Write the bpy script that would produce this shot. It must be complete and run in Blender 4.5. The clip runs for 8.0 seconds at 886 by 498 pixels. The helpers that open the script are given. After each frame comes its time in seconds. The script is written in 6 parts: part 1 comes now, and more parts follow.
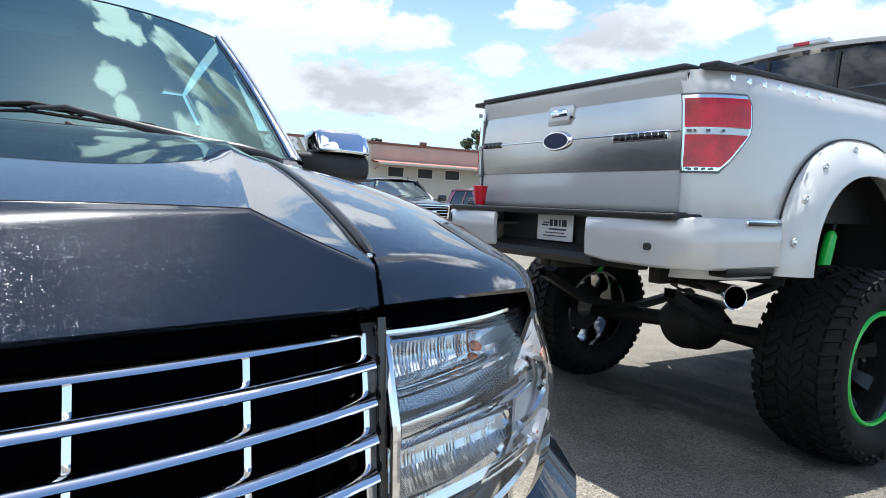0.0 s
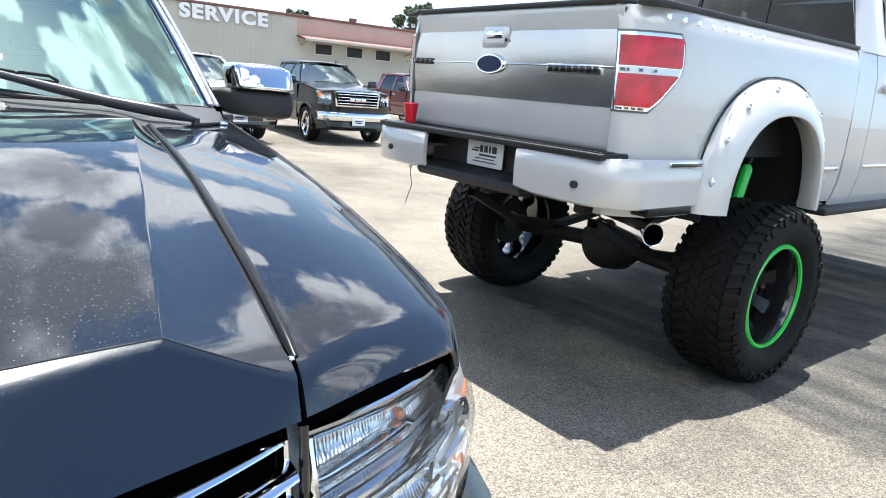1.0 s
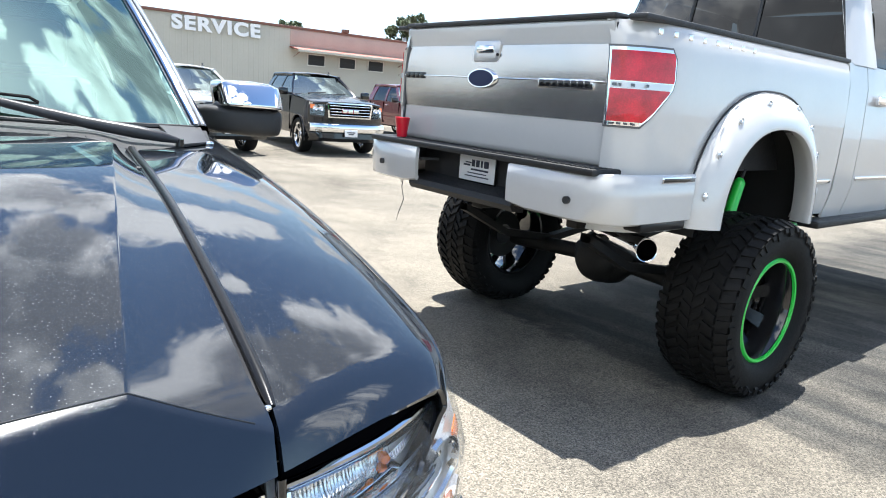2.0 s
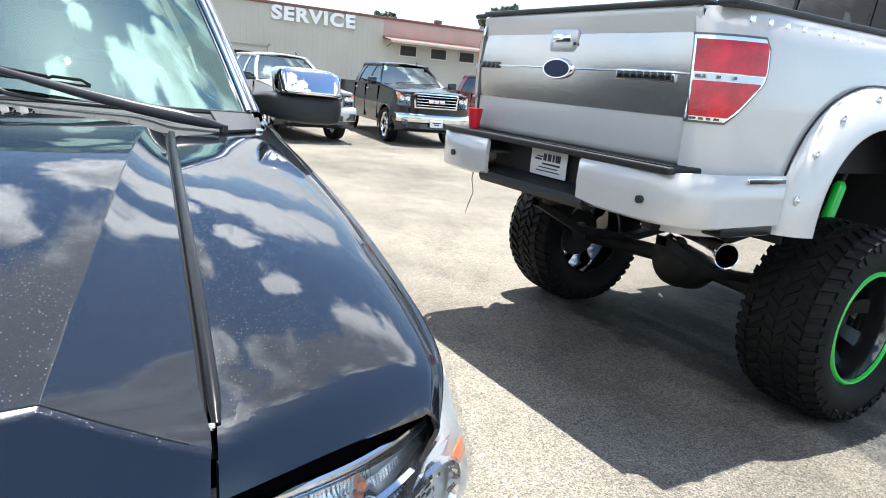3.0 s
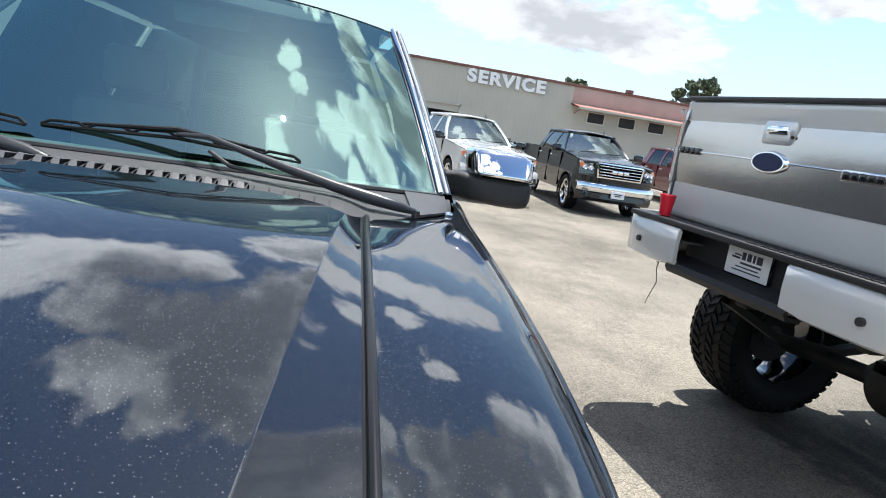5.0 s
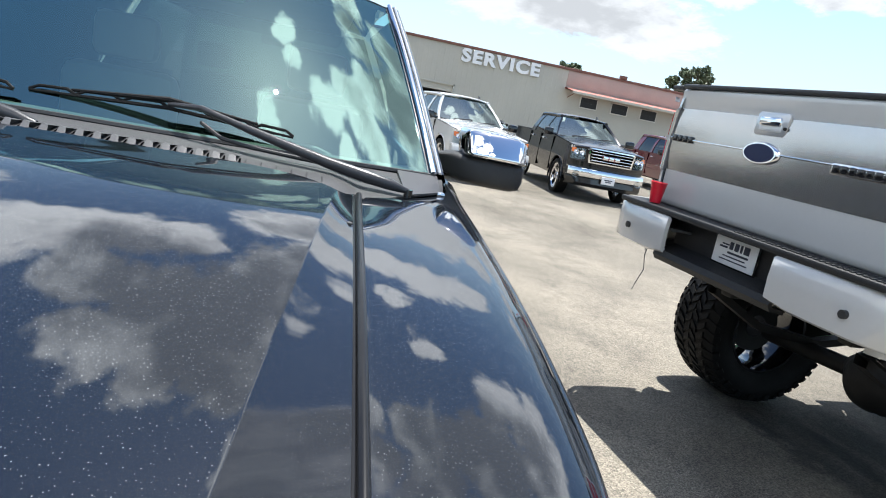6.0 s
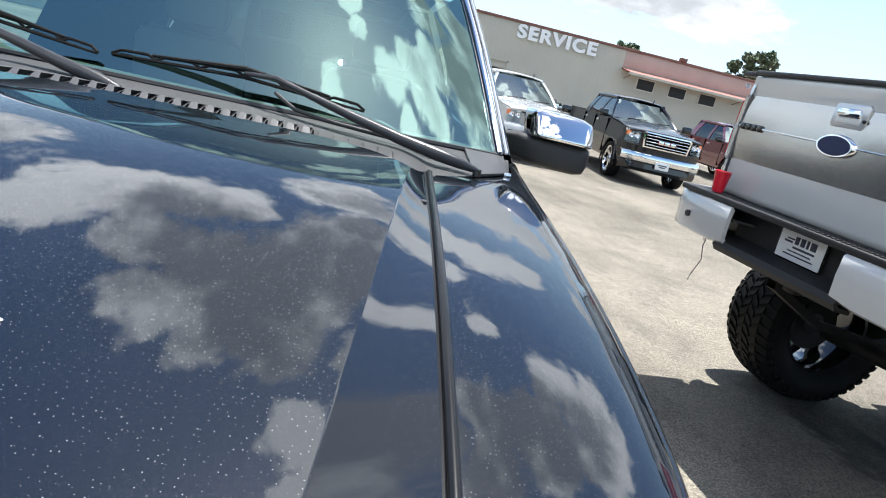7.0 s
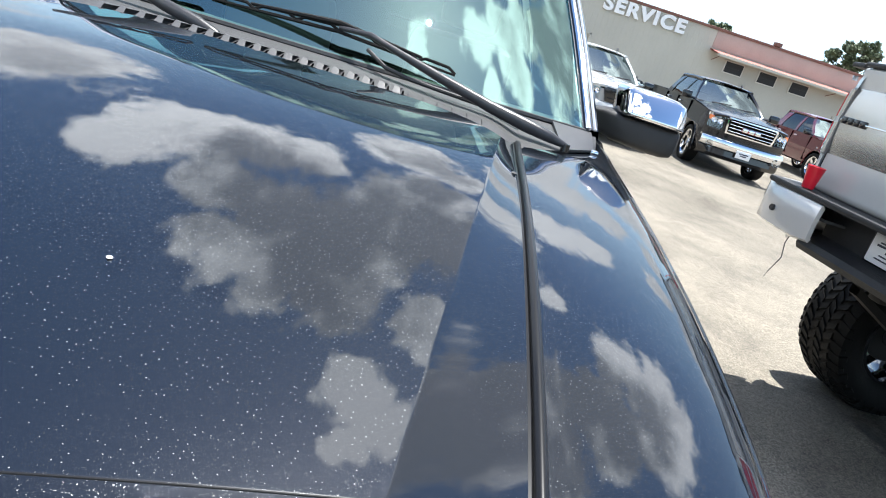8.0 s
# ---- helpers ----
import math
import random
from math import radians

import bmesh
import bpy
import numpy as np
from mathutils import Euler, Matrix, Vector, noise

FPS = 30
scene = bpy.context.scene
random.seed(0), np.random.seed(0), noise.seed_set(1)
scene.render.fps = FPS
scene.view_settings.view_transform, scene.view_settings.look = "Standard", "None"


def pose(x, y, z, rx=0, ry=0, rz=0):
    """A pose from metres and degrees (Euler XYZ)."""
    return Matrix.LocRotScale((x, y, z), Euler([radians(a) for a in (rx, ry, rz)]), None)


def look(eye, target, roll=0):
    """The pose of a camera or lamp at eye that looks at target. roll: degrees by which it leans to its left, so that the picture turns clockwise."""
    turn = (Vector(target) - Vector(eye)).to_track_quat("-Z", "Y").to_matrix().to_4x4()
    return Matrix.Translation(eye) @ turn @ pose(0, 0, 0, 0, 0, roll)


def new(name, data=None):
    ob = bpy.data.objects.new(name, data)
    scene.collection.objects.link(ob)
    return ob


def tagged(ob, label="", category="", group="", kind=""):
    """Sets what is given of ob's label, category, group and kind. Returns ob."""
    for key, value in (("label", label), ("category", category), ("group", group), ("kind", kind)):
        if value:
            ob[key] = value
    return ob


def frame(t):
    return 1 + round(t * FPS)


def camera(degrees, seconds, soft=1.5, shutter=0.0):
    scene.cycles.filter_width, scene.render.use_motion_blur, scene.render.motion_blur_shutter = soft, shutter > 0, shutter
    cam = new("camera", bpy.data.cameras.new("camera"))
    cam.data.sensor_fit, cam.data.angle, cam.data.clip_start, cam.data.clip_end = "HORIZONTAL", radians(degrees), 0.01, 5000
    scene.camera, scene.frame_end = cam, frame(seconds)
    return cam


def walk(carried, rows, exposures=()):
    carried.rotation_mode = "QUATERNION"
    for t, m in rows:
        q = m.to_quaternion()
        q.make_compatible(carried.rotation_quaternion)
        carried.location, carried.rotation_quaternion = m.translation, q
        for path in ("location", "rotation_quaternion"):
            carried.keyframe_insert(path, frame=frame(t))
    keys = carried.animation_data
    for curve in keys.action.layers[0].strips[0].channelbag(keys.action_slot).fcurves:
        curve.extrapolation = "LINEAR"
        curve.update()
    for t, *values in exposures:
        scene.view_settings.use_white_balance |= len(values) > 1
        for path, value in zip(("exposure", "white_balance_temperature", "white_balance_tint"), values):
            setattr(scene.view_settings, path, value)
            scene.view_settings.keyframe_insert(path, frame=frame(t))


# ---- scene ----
cam = camera(67.0, 8.0, soft=1.0)
PATH = [
    (0, (2.893, -2.648, 1.29), (1.205, -1.583, 1.152), 2.3),
    (0.5, (2.872, -2.645, 1.427), (1.279, -1.525, 0.97), 2.9),
    (1, (2.848, -2.627, 1.528), (1.336, -1.405, 1.056), 4.5),
    (2.5, (2.811, -2.532, 1.554), (1.297, -1.299, 1.121), 4.2),
    (3, (2.798, -2.449, 1.554), (1.155, -1.419, 1.068), 5.1),
    (3.5, (2.772, -2.442, 1.57), (1.035, -1.606, 1.039), 6.4),
    (4, (2.768, -2.418, 1.614), (0.965, -1.682, 1.157), 7.2),
    (4.5, (2.678, -2.457, 1.624), (0.826, -1.803, 1.247), 7.7),
    (5, (2.671, -2.449, 1.63), (0.793, -1.872, 1.256), 8.8),
    (6.5, (2.66, -2.469, 1.627), (0.812, -1.849, 1.176), 11.9),
    (7, (2.644, -2.507, 1.623), (0.778, -2.004, 1.106), 13.1),
    (7.5, (2.616, -2.546, 1.61), (0.759, -2.144, 0.985), 15.1),
    (8, (2.614, -2.545, 1.612), (0.756, -2.194, 0.961), 17.3),
]
EXPOSURES = [(0, 0.85, 6060, 8), (0.5, 1.15, 6220, 8), (1, 1.32, 6240, 8), (2.5, 1.29, 6240, 8), (3.5, 1.32, 6240, 8), (4.5, 1.03, 6240, 8), (5, 0.9, 6240, 8), (6.5, 0.95, 6240, 8), (7.5, 1.08, 6240, 8), (8, 1.22, 6240, 8)]
walk(cam, [(t, look(eye, target, roll)) for t, eye, target, roll in PATH], EXPOSURES)

# ---- world, sun ----
SUN_DIR = Vector((-0.15, 0.15, 1.0)).normalized()
world = bpy.data.worlds.new("sky")
scene.world = world
world.use_nodes = True
wn, wl = world.node_tree.nodes, world.node_tree.links
wn.clear()
w_out = wn.new("ShaderNodeOutputWorld")
w_bg = wn.new("ShaderNodeBackground")
w_sky = wn.new("ShaderNodeTexSky")
w_sky.sky_type = "NISHITA"
w_sky.sun_disc = False
w_sky.sun_elevation = math.asin(SUN_DIR.z)
w_sky.sun_rotation = math.atan2(SUN_DIR.x, SUN_DIR.y)
w_sky.air_density, w_sky.dust_density, w_sky.ozone_density = 1.0, 0.7, 3.0


def wmath(op, a, b=None, c=None):
    n = wn.new("ShaderNodeMath")
    n.operation = op
    for i, v in enumerate((a, b, c)):
        if v is None:
            continue
        if isinstance(v, (int, float)):
            n.inputs[i].default_value = v
        else:
            wl.new(v, n.inputs[i])
    return n.outputs[0]


CLOUD_SEED = 5.3
# cumulus layer: noise on a flat sheet of cloud overhead
w_geo = wn.new("ShaderNodeTexCoord")
w_sep = wn.new("ShaderNodeSeparateXYZ")
wl.new(w_geo.outputs["Generated"], w_sep.inputs[0])
up = wmath("ADD", wmath("MAXIMUM", w_sep.outputs[2], 0.0), 0.28)
w_com = wn.new("ShaderNodeCombineXYZ")
wl.new(wmath("DIVIDE", w_sep.outputs[0], up), w_com.inputs[0])
wl.new(wmath("DIVIDE", w_sep.outputs[1], up), w_com.inputs[1])
w_com.inputs[2].default_value = CLOUD_SEED
w_big = wn.new("ShaderNodeTexNoise")
w_big.inputs["Scale"].default_value, w_big.inputs["Detail"].default_value = 9.0, 13.0
w_big.inputs["Roughness"].default_value, w_big.inputs["Distortion"].default_value = 0.7, 0.3
wl.new(w_com.outputs[0], w_big.inputs["Vector"])
# cumulus heaps, placed on the sheet as (x, y, radius)
OVERHEAD = [(-0.95, -0.36, 0.08), (-1.02, -0.28, 0.1), (-1.03, -0.17, 0.11), (-1.02, -0.07, 0.085), (-0.87, -0.17, 0.08), (-0.82, -0.05, 0.11), (-0.79, 0.05, 0.12), (-0.83, 0.15, 0.1), (-0.87, 0.24, 0.1),
            (-0.73, -0.14, 0.062), (-0.7, -0.04, 0.062), (-0.67, 0.07, 0.062), (-0.94, 0.13, 0.08), (-1.23, 0.18, 0.13), (-1.13, 0.29, 0.075), (-1.0, 0.19, 0.09), (-0.53, 0.14, 0.048), (-0.5, 0.19, 0.045), (-0.46, 0.13, 0.032), (-0.67, 0.22, 0.05)]
WEST = [(-1.24, -0.65, 0.2), (-0.73, 0.77, 0.1), (-0.69, 0.88, 0.13), (-0.6, 0.69, 0.1), (-0.59, 0.89, 0.12), (-0.5, 0.71, 0.11), (-0.54, 0.57, 0.1), (-0.39, 0.54, 0.12), (-0.57, 0.46, 0.055), (-0.46, 0.36, 0.07), (-0.56, 0.32, 0.055),
        (-0.83, 0.53, 0.055), (-1.24, 0.6, 0.13), (-1.29, 0.77, 0.09), (-1.98, 1.13, 0.22), (-1.0, 0.46, 0.065), (-1.28, 0.46, 0.1), (-1.7, 0.42, 0.15)]
EAST = [(0.62, -0.06, 0.15), (0.4, -0.32, 0.16), (0.85, -0.3, 0.22), (0.98, 0.05, 0.14), (0.62, -0.7, 0.25)]
ZENITH = [(-0.26, 0.11, 0.038), (-0.21, 0.16, 0.03), (-0.31, 0.38, 0.06), (-0.25, 0.33, 0.05), (-0.16, 0.26, 0.055), (-0.2, 0.39, 0.05), (-0.07, 0.1, 0.035), (-0.11, 0.34, 0.035)]
HORIZON = [(-2.0, 0.55, 0.19), (-1.79, 0.62, 0.14), (-1.68, 0.74, 0.13), (-1.65, 0.9, 0.11), (-2.14, 0.71, 0.2), (-2.09, 0.89, 0.2), (-2.04, 1.05, 0.19), (-2.01, 1.24, 0.2), (-1.63, 1.19, 0.09), (-1.36, 1.13, 0.08), (-1.4, 1.35, 0.12), (-1.26, 1.37, 0.13), (-1.09, 1.42, 0.13),
           (-0.91, 1.6, 0.09), (-0.86, 1.68, 0.09), (0.6, -1.3, 0.3), (0.2, 1.5, 0.4), (-0.6, -1.3, 0.35),
           (0.0, -1.6, 0.5), (0.8, -1.8, 0.5), (-1.0, -2.0, 0.5), (-1.9, -1.4, 0.45), (0.1, -1.0, 0.25)]
# billows push the heaps' outlines about
w_bend = wn.new("ShaderNodeTexNoise")
w_bend.inputs["Scale"].default_value, w_bend.inputs["Detail"].default_value = 11.0, 6.0
wl.new(w_com.outputs[0], w_bend.inputs["Vector"])
w_push = wn.new("ShaderNodeVectorMath")
w_push.operation = "MULTIPLY_ADD"
w_push.inputs[1].default_value, w_push.inputs[2].default_value = (0.14, 0.14, 0.0), (-0.07, -0.07, 0.0)
wl.new(w_bend.outputs["Color"], w_push.inputs[0])
w_bent = wn.new("ShaderNodeVectorMath")
wl.new(w_com.outputs[0], w_bent.inputs[0])
wl.new(w_push.outputs[0], w_bent.inputs[1])
heap = -1.5
for hx, hy, hr in OVERHEAD + WEST + EAST + ZENITH + HORIZON:
    far = wn.new("ShaderNodeVectorMath")
    far.operation = "DISTANCE"
    far.inputs[1].default_value = (hx, hy, CLOUD_SEED)
    wl.new(w_bent.outputs[0], far.inputs[0])
    heap = wmath("MAXIMUM", heap, wmath("MULTIPLY_ADD", far.outputs["Value"], -1.0 / (1.12 * hr), 1.0))
low = wn.new("ShaderNodeMapRange")
low.inputs["From Min"].default_value, low.inputs["From Max"].default_value = 0.2, 0.02
wl.new(w_sep.outputs[2], low.inputs["Value"])
heap = wmath("MAXIMUM", heap, wmath("MULTIPLY_ADD", low.outputs[0], 0.9, -0.8))
w_dense = wmath("MULTIPLY_ADD", wmath("SUBTRACT", w_big.outputs["Fac"], 0.5), 1.7, heap)
w_puff = wn.new("ShaderNodeTexNoise")
w_puff.inputs["Scale"].default_value, w_puff.inputs["Detail"].default_value = 8.0, 9.0
wl.new(w_com.outputs[0], w_puff.inputs["Vector"])
w_cover = wn.new("ShaderNodeMapRange")
w_cover.interpolation_type = "SMOOTHSTEP"
w_cover.inputs["From Min"].default_value, w_cover.inputs["From Max"].default_value = -0.1, 0.31
wl.new(w_dense, w_cover.inputs["Value"])
# the thick hearts of the clouds are grey underneath, the thin edges brightest
HEARTS = [(-0.82, -0.03, 0.17), (-0.8, 0.08, 0.16), (-0.87, 0.17, 0.15), (-0.74, -0.02, 0.1), (-0.9, -0.12, 0.1), (-0.49, 0.58, 0.17), (-0.6, 0.62, 0.12), (-0.42, 0.5, 0.16), (-0.54, 0.76, 0.12), (-0.6, 0.86, 0.09),
          (-1.24, -0.62, 0.14), (-1.22, 0.2, 0.09), (-1.0, 0.21, 0.07), (-1.3, 1.3, 0.14), (-2.05, 0.97, 0.16), (-0.47, 0.36, 0.06), (-0.6, -1.3, 0.25), (0.2, 1.5, 0.3)]
heart = -1.5
for hx, hy, hr in HEARTS:
    far = wn.new("ShaderNodeVectorMath")
    far.operation = "DISTANCE"
    far.inputs[1].default_value = (hx, hy, CLOUD_SEED)
    wl.new(w_bent.outputs[0], far.inputs[0])
    heart = wmath("MAXIMUM", heart, wmath("MULTIPLY_ADD", far.outputs["Value"], -1.0 / hr, 1.0))
w_lump = wmath("MULTIPLY_ADD", wmath("SUBTRACT", w_big.outputs["Fac"], 0.5), -1.9, wmath("MULTIPLY", wmath("SUBTRACT", w_puff.outputs["Fac"], 0.5), 2.8))
w_shade = wmath("ADD", w_lump, wmath("MULTIPLY_ADD", w_dense, 0.1, heart))
w_core = wn.new("ShaderNodeMapRange")
w_core.interpolation_type = "SMOOTHSTEP"
w_core.inputs["From Min"].default_value, w_core.inputs["From Max"].default_value = -0.75, 0.6
wl.new(w_shade, w_core.inputs["Value"])
w_tone = wn.new("ShaderNodeMix")
w_tone.data_type = "RGBA"
w_tone.inputs[6].default_value, w_tone.inputs[7].default_value = (19.5, 19.8, 20.3, 1), (4.6, 4.8, 5.4, 1)
w_over = wn.new("ShaderNodeMapRange")
w_over.interpolation_type = "SMOOTHSTEP"
w_over.inputs["From Min"].default_value, w_over.inputs["From Max"].default_value, w_over.inputs["To Min"].default_value = 0.3, 0.58, 0.4
wl.new(w_sep.outputs[2], w_over.inputs["Value"])
wl.new(wmath("MULTIPLY", w_core.outputs[0], w_over.outputs[0]), w_tone.inputs[0])
w_mix = wn.new("ShaderNodeMix")
w_mix.data_type = "RGBA"
wl.new(w_cover.outputs[0], w_mix.inputs[0])
w_sat = wn.new("ShaderNodeHueSaturation")
w_sat.inputs["Saturation"].default_value, w_sat.inputs["Value"].default_value = 1.08, 1.3
wl.new(w_sky.outputs[0], w_sat.inputs["Color"])
# pale haze low over the horizon
w_veil = wn.new("ShaderNodeMapRange")
w_veil.interpolation_type = "SMOOTHSTEP"
w_veil.inputs["From Min"].default_value, w_veil.inputs["From Max"].default_value, w_veil.inputs["To Max"].default_value = 0.5, 0.0, 0.8
wl.new(w_sep.outputs[2], w_veil.inputs["Value"])
w_low = wn.new("ShaderNodeMix")
w_low.data_type = "RGBA"
w_low.inputs[7].default_value = (8.0, 10.8, 13.0, 1)
wl.new(w_veil.outputs[0], w_low.inputs[0])
wl.new(w_sat.outputs[0], w_low.inputs[6])
wl.new(w_low.outputs[2], w_mix.inputs[6])
w_side = wn.new("ShaderNodeMapRange")
w_side.inputs["From Min"].default_value, w_side.inputs["From Max"].default_value, w_side.inputs["To Min"].default_value = 0.22, 0.5, 0.42
wl.new(w_sep.outputs[2], w_side.inputs["Value"])
w_far = wn.new("ShaderNodeVectorMath")
w_far.operation = "SCALE"
wl.new(w_tone.outputs[2], w_far.inputs[0])
wl.new(w_side.outputs[0], w_far.inputs["Scale"])
wl.new(w_far.outputs[0], w_mix.inputs[7])
wl.new(w_mix.outputs[2], w_bg.inputs["Color"])
w_bg.inputs["Strength"].default_value = 0.066
wl.new(w_bg.outputs[0], w_out.inputs[0])

sun = new("sun", bpy.data.lights.new("sun", "SUN"))
sun.data.energy, sun.data.angle, sun.data.color = 5.0, radians(0.5), (1.0, 0.96, 0.9)
sun.matrix_world = look(SUN_DIR * 50, (0, 0, 0))


# ---- materials ----
def mat(name, color, rough=0.5, metal=0.0, coat=0.0, vary=0.0, scale=8.0, bump=0.0, bump_scale=120.0, rvary=0.0):
    """A principled material with large and fine colour variation, gloss variation and fine relief."""
    m = bpy.data.materials.new(name)
    m.use_nodes = True
    n, l = m.node_tree.nodes, m.node_tree.links
    b = n["Principled BSDF"]
    b.inputs["Base Color"].default_value = (*color, 1)
    b.inputs["Roughness"].default_value = rough
    b.inputs["Metallic"].default_value = metal
    b.inputs["Coat Weight"].default_value = coat
    b.inputs["Coat Roughness"].default_value = 0.02
    co = n.new("ShaderNodeTexCoord")
    if vary or rvary:
        big = n.new("ShaderNodeTexNoise")
        big.inputs["Scale"].default_value, big.inputs["Detail"].default_value = scale, 6.0
        l.new(co.outputs["Object"], big.inputs["Vector"])
        fine = n.new("ShaderNodeTexNoise")
        fine.inputs["Scale"].default_value, fine.inputs["Detail"].default_value = scale * 14, 3.0
        l.new(co.outputs["Object"], fine.inputs["Vector"])
        both = n.new("ShaderNodeMath")
        both.operation = "MULTIPLY_ADD"
        both.inputs[1].default_value = 0.4
        l.new(fine.outputs["Fac"], both.inputs[0])
        l.new(big.outputs["Fac"], both.inputs[2])
        if vary:
            ramp = n.new("ShaderNodeMapRange")
            ramp.inputs["From Min"].default_value, ramp.inputs["From Max"].default_value = 0.4, 1.0
            ramp.inputs["To Min"].default_value, ramp.inputs["To Max"].default_value = 1 - vary, 1 + vary
            l.new(both.outputs[0], ramp.inputs["Value"])
            mul = n.new("ShaderNodeVectorMath")
            mul.operation = "SCALE"
            mul.inputs[0].default_value = color
            l.new(ramp.outputs[0], mul.inputs["Scale"])
            l.new(mul.outputs[0], b.inputs["Base Color"])
        if rvary:
            rr = n.new("ShaderNodeMapRange")
            rr.inputs["From Min"].default_value, rr.inputs["From Max"].default_value = 0.4, 1.0
            rr.inputs["To Min"].default_value, rr.inputs["To Max"].default_value = max(rough - rvary, 0.01), rough + rvary
            l.new(both.outputs[0], rr.inputs["Value"])
            l.new(rr.outputs[0], b.inputs["Roughness"])
    if bump:
        bn = n.new("ShaderNodeTexNoise")
        bn.inputs["Scale"].default_value, bn.inputs["Detail"].default_value = bump_scale, 5.0
        l.new(co.outputs["Object"], bn.inputs["Vector"])
        bb = n.new("ShaderNodeBump")
        bb.inputs["Strength"].default_value, bb.inputs["Distance"].default_value = bump, 0.01
        l.new(bn.outputs["Fac"], bb.inputs["Height"])
        l.new(bb.outputs[0], b.inputs["Normal"])
    return m


def glass(name, color, clear, rough=0.0, ior=2.2, gloss_color=(1, 1, 1)):
    """A thin tinted pane: part of the light goes straight through, the rest is gloss."""
    m = bpy.data.materials.new(name)
    m.use_nodes = True
    n, l = m.node_tree.nodes, m.node_tree.links
    n.clear()
    out = n.new("ShaderNodeOutputMaterial")
    see = n.new("ShaderNodeBsdfTransparent")
    see.inputs[0].default_value = (*[c * clear for c in color], 1)
    gloss = n.new("ShaderNodeBsdfGlossy")
    gloss.inputs["Roughness"].default_value = rough
    gloss.inputs[0].default_value = (*gloss_color, 1)
    fres = n.new("ShaderNodeFresnel")
    fres.inputs[0].default_value = ior
    mix = n.new("ShaderNodeMixShader")
    l.new(fres.outputs[0], mix.inputs[0])
    l.new(see.outputs[0], mix.inputs[1])
    l.new(gloss.outputs[0], mix.inputs[2])
    l.new(mix.outputs[0], out.inputs[0])
    return m


M = {}


def flake_paint(name, color):
    """Dark metallic paint: tiny mirror flakes at random tilts under a clear coat, with dust specks on top."""
    m = mat(name, color, 0.22, 0.0, 1.0)
    n, l = m.node_tree.nodes, m.node_tree.links
    b = n["Principled BSDF"]
    b.inputs["Specular IOR Level"].default_value = 0.0
    b.inputs["Coat IOR"].default_value = 1.66
    co = n.new("ShaderNodeTexCoord")
    vo = n.new("ShaderNodeTexVoronoi")
    vo.inputs["Scale"].default_value = 2300.0
    l.new(co.outputs["Object"], vo.inputs["Vector"])
    off = n.new("ShaderNodeVectorMath")
    off.operation = "MULTIPLY_ADD"
    off.inputs[1].default_value, off.inputs[2].default_value = (0.42, 0.42, 0.42), (-0.21, -0.21, -0.21)
    l.new(vo.outputs["Color"], off.inputs[0])
    geo = n.new("ShaderNodeNewGeometry")
    add = n.new("ShaderNodeVectorMath")
    l.new(geo.outputs["Normal"], add.inputs[0])
    l.new(off.outputs[0], add.inputs[1])
    nor = n.new("ShaderNodeVectorMath")
    nor.operation = "NORMALIZE"
    l.new(add.outputs[0], nor.inputs[0])
    l.new(nor.outputs[0], b.inputs["Normal"])
    pick = n.new("ShaderNodeMath")
    pick.operation = "GREATER_THAN"
    pick.inputs[1].default_value = 0.92
    sep = n.new("ShaderNodeSeparateColor")
    l.new(vo.outputs["Color"], sep.inputs[0])
    l.new(sep.outputs[2], pick.inputs[0])
    # dust: sparse pale specks, whose colour also stands in for sun sparkle
    du = n.new("ShaderNodeTexVoronoi")
    du.voronoi_dimensions = "2D"
    du.inputs["Scale"].default_value = 150.0
    l.new(co.outputs["Object"], du.inputs["Vector"])
    near = n.new("ShaderNodeMath")
    near.operation = "LESS_THAN"
    l.new(du.outputs["Distance"], near.inputs[0])
    sd = n.new("ShaderNodeSeparateColor")
    l.new(du.outputs["Color"], sd.inputs[0])
    size = n.new("ShaderNodeMath")
    size.operation = "MULTIPLY_ADD"
    size.inputs[1].default_value, size.inputs[2].default_value = 0.062, 0.03
    l.new(sd.outputs[1], size.inputs[0])
    l.new(size.outputs[0], near.inputs[1])
    few = n.new("ShaderNodeMath")
    few.operation = "GREATER_THAN"
    few.inputs[1].default_value = 0.55
    l.new(sd.outputs[0], few.inputs[0])
    speck = n.new("ShaderNodeMath")
    speck.operation = "MULTIPLY"
    l.new(near.outputs[0], speck.inputs[0])
    # dust settles on level panels only
    tilt = n.new("ShaderNodeSeparateXYZ")
    l.new(geo.outputs["Normal"], tilt.inputs[0])
    level = n.new("ShaderNodeMapRange")
    level.inputs["From Min"].default_value, level.inputs["From Max"].default_value = 0.91, 0.97
    l.new(tilt.outputs[2], level.inputs["Value"])
    lying = n.new("ShaderNodeMath")
    lying.operation = "MULTIPLY"
    l.new(few.outputs[0], lying.inputs[0])
    l.new(level.outputs[0], lying.inputs[1])
    l.new(lying.outputs[0], speck.inputs[1])
    mixc = n.new("ShaderNodeMix")
    mixc.data_type = "RGBA"
    mixc.inputs[6].default_value = (*color, 1)
    mixc.inputs[7].default_value = (0.05, 0.052, 0.054, 1)
    l.new(pick.outputs[0], mixc.inputs[0])
    mixd = n.new("ShaderNodeMix")
    mixd.data_type = "RGBA"
    mixd.inputs[7].default_value = (0.2, 0.2, 0.2, 1)
    l.new(speck.outputs[0], mixd.inputs[0])
    l.new(mixc.outputs[2], mixd.inputs[6])
    l.new(mixd.outputs[2], b.inputs["Base Color"])
    metal = n.new("ShaderNodeMath")
    metal.operation = "SUBTRACT"
    metal.use_clamp = True
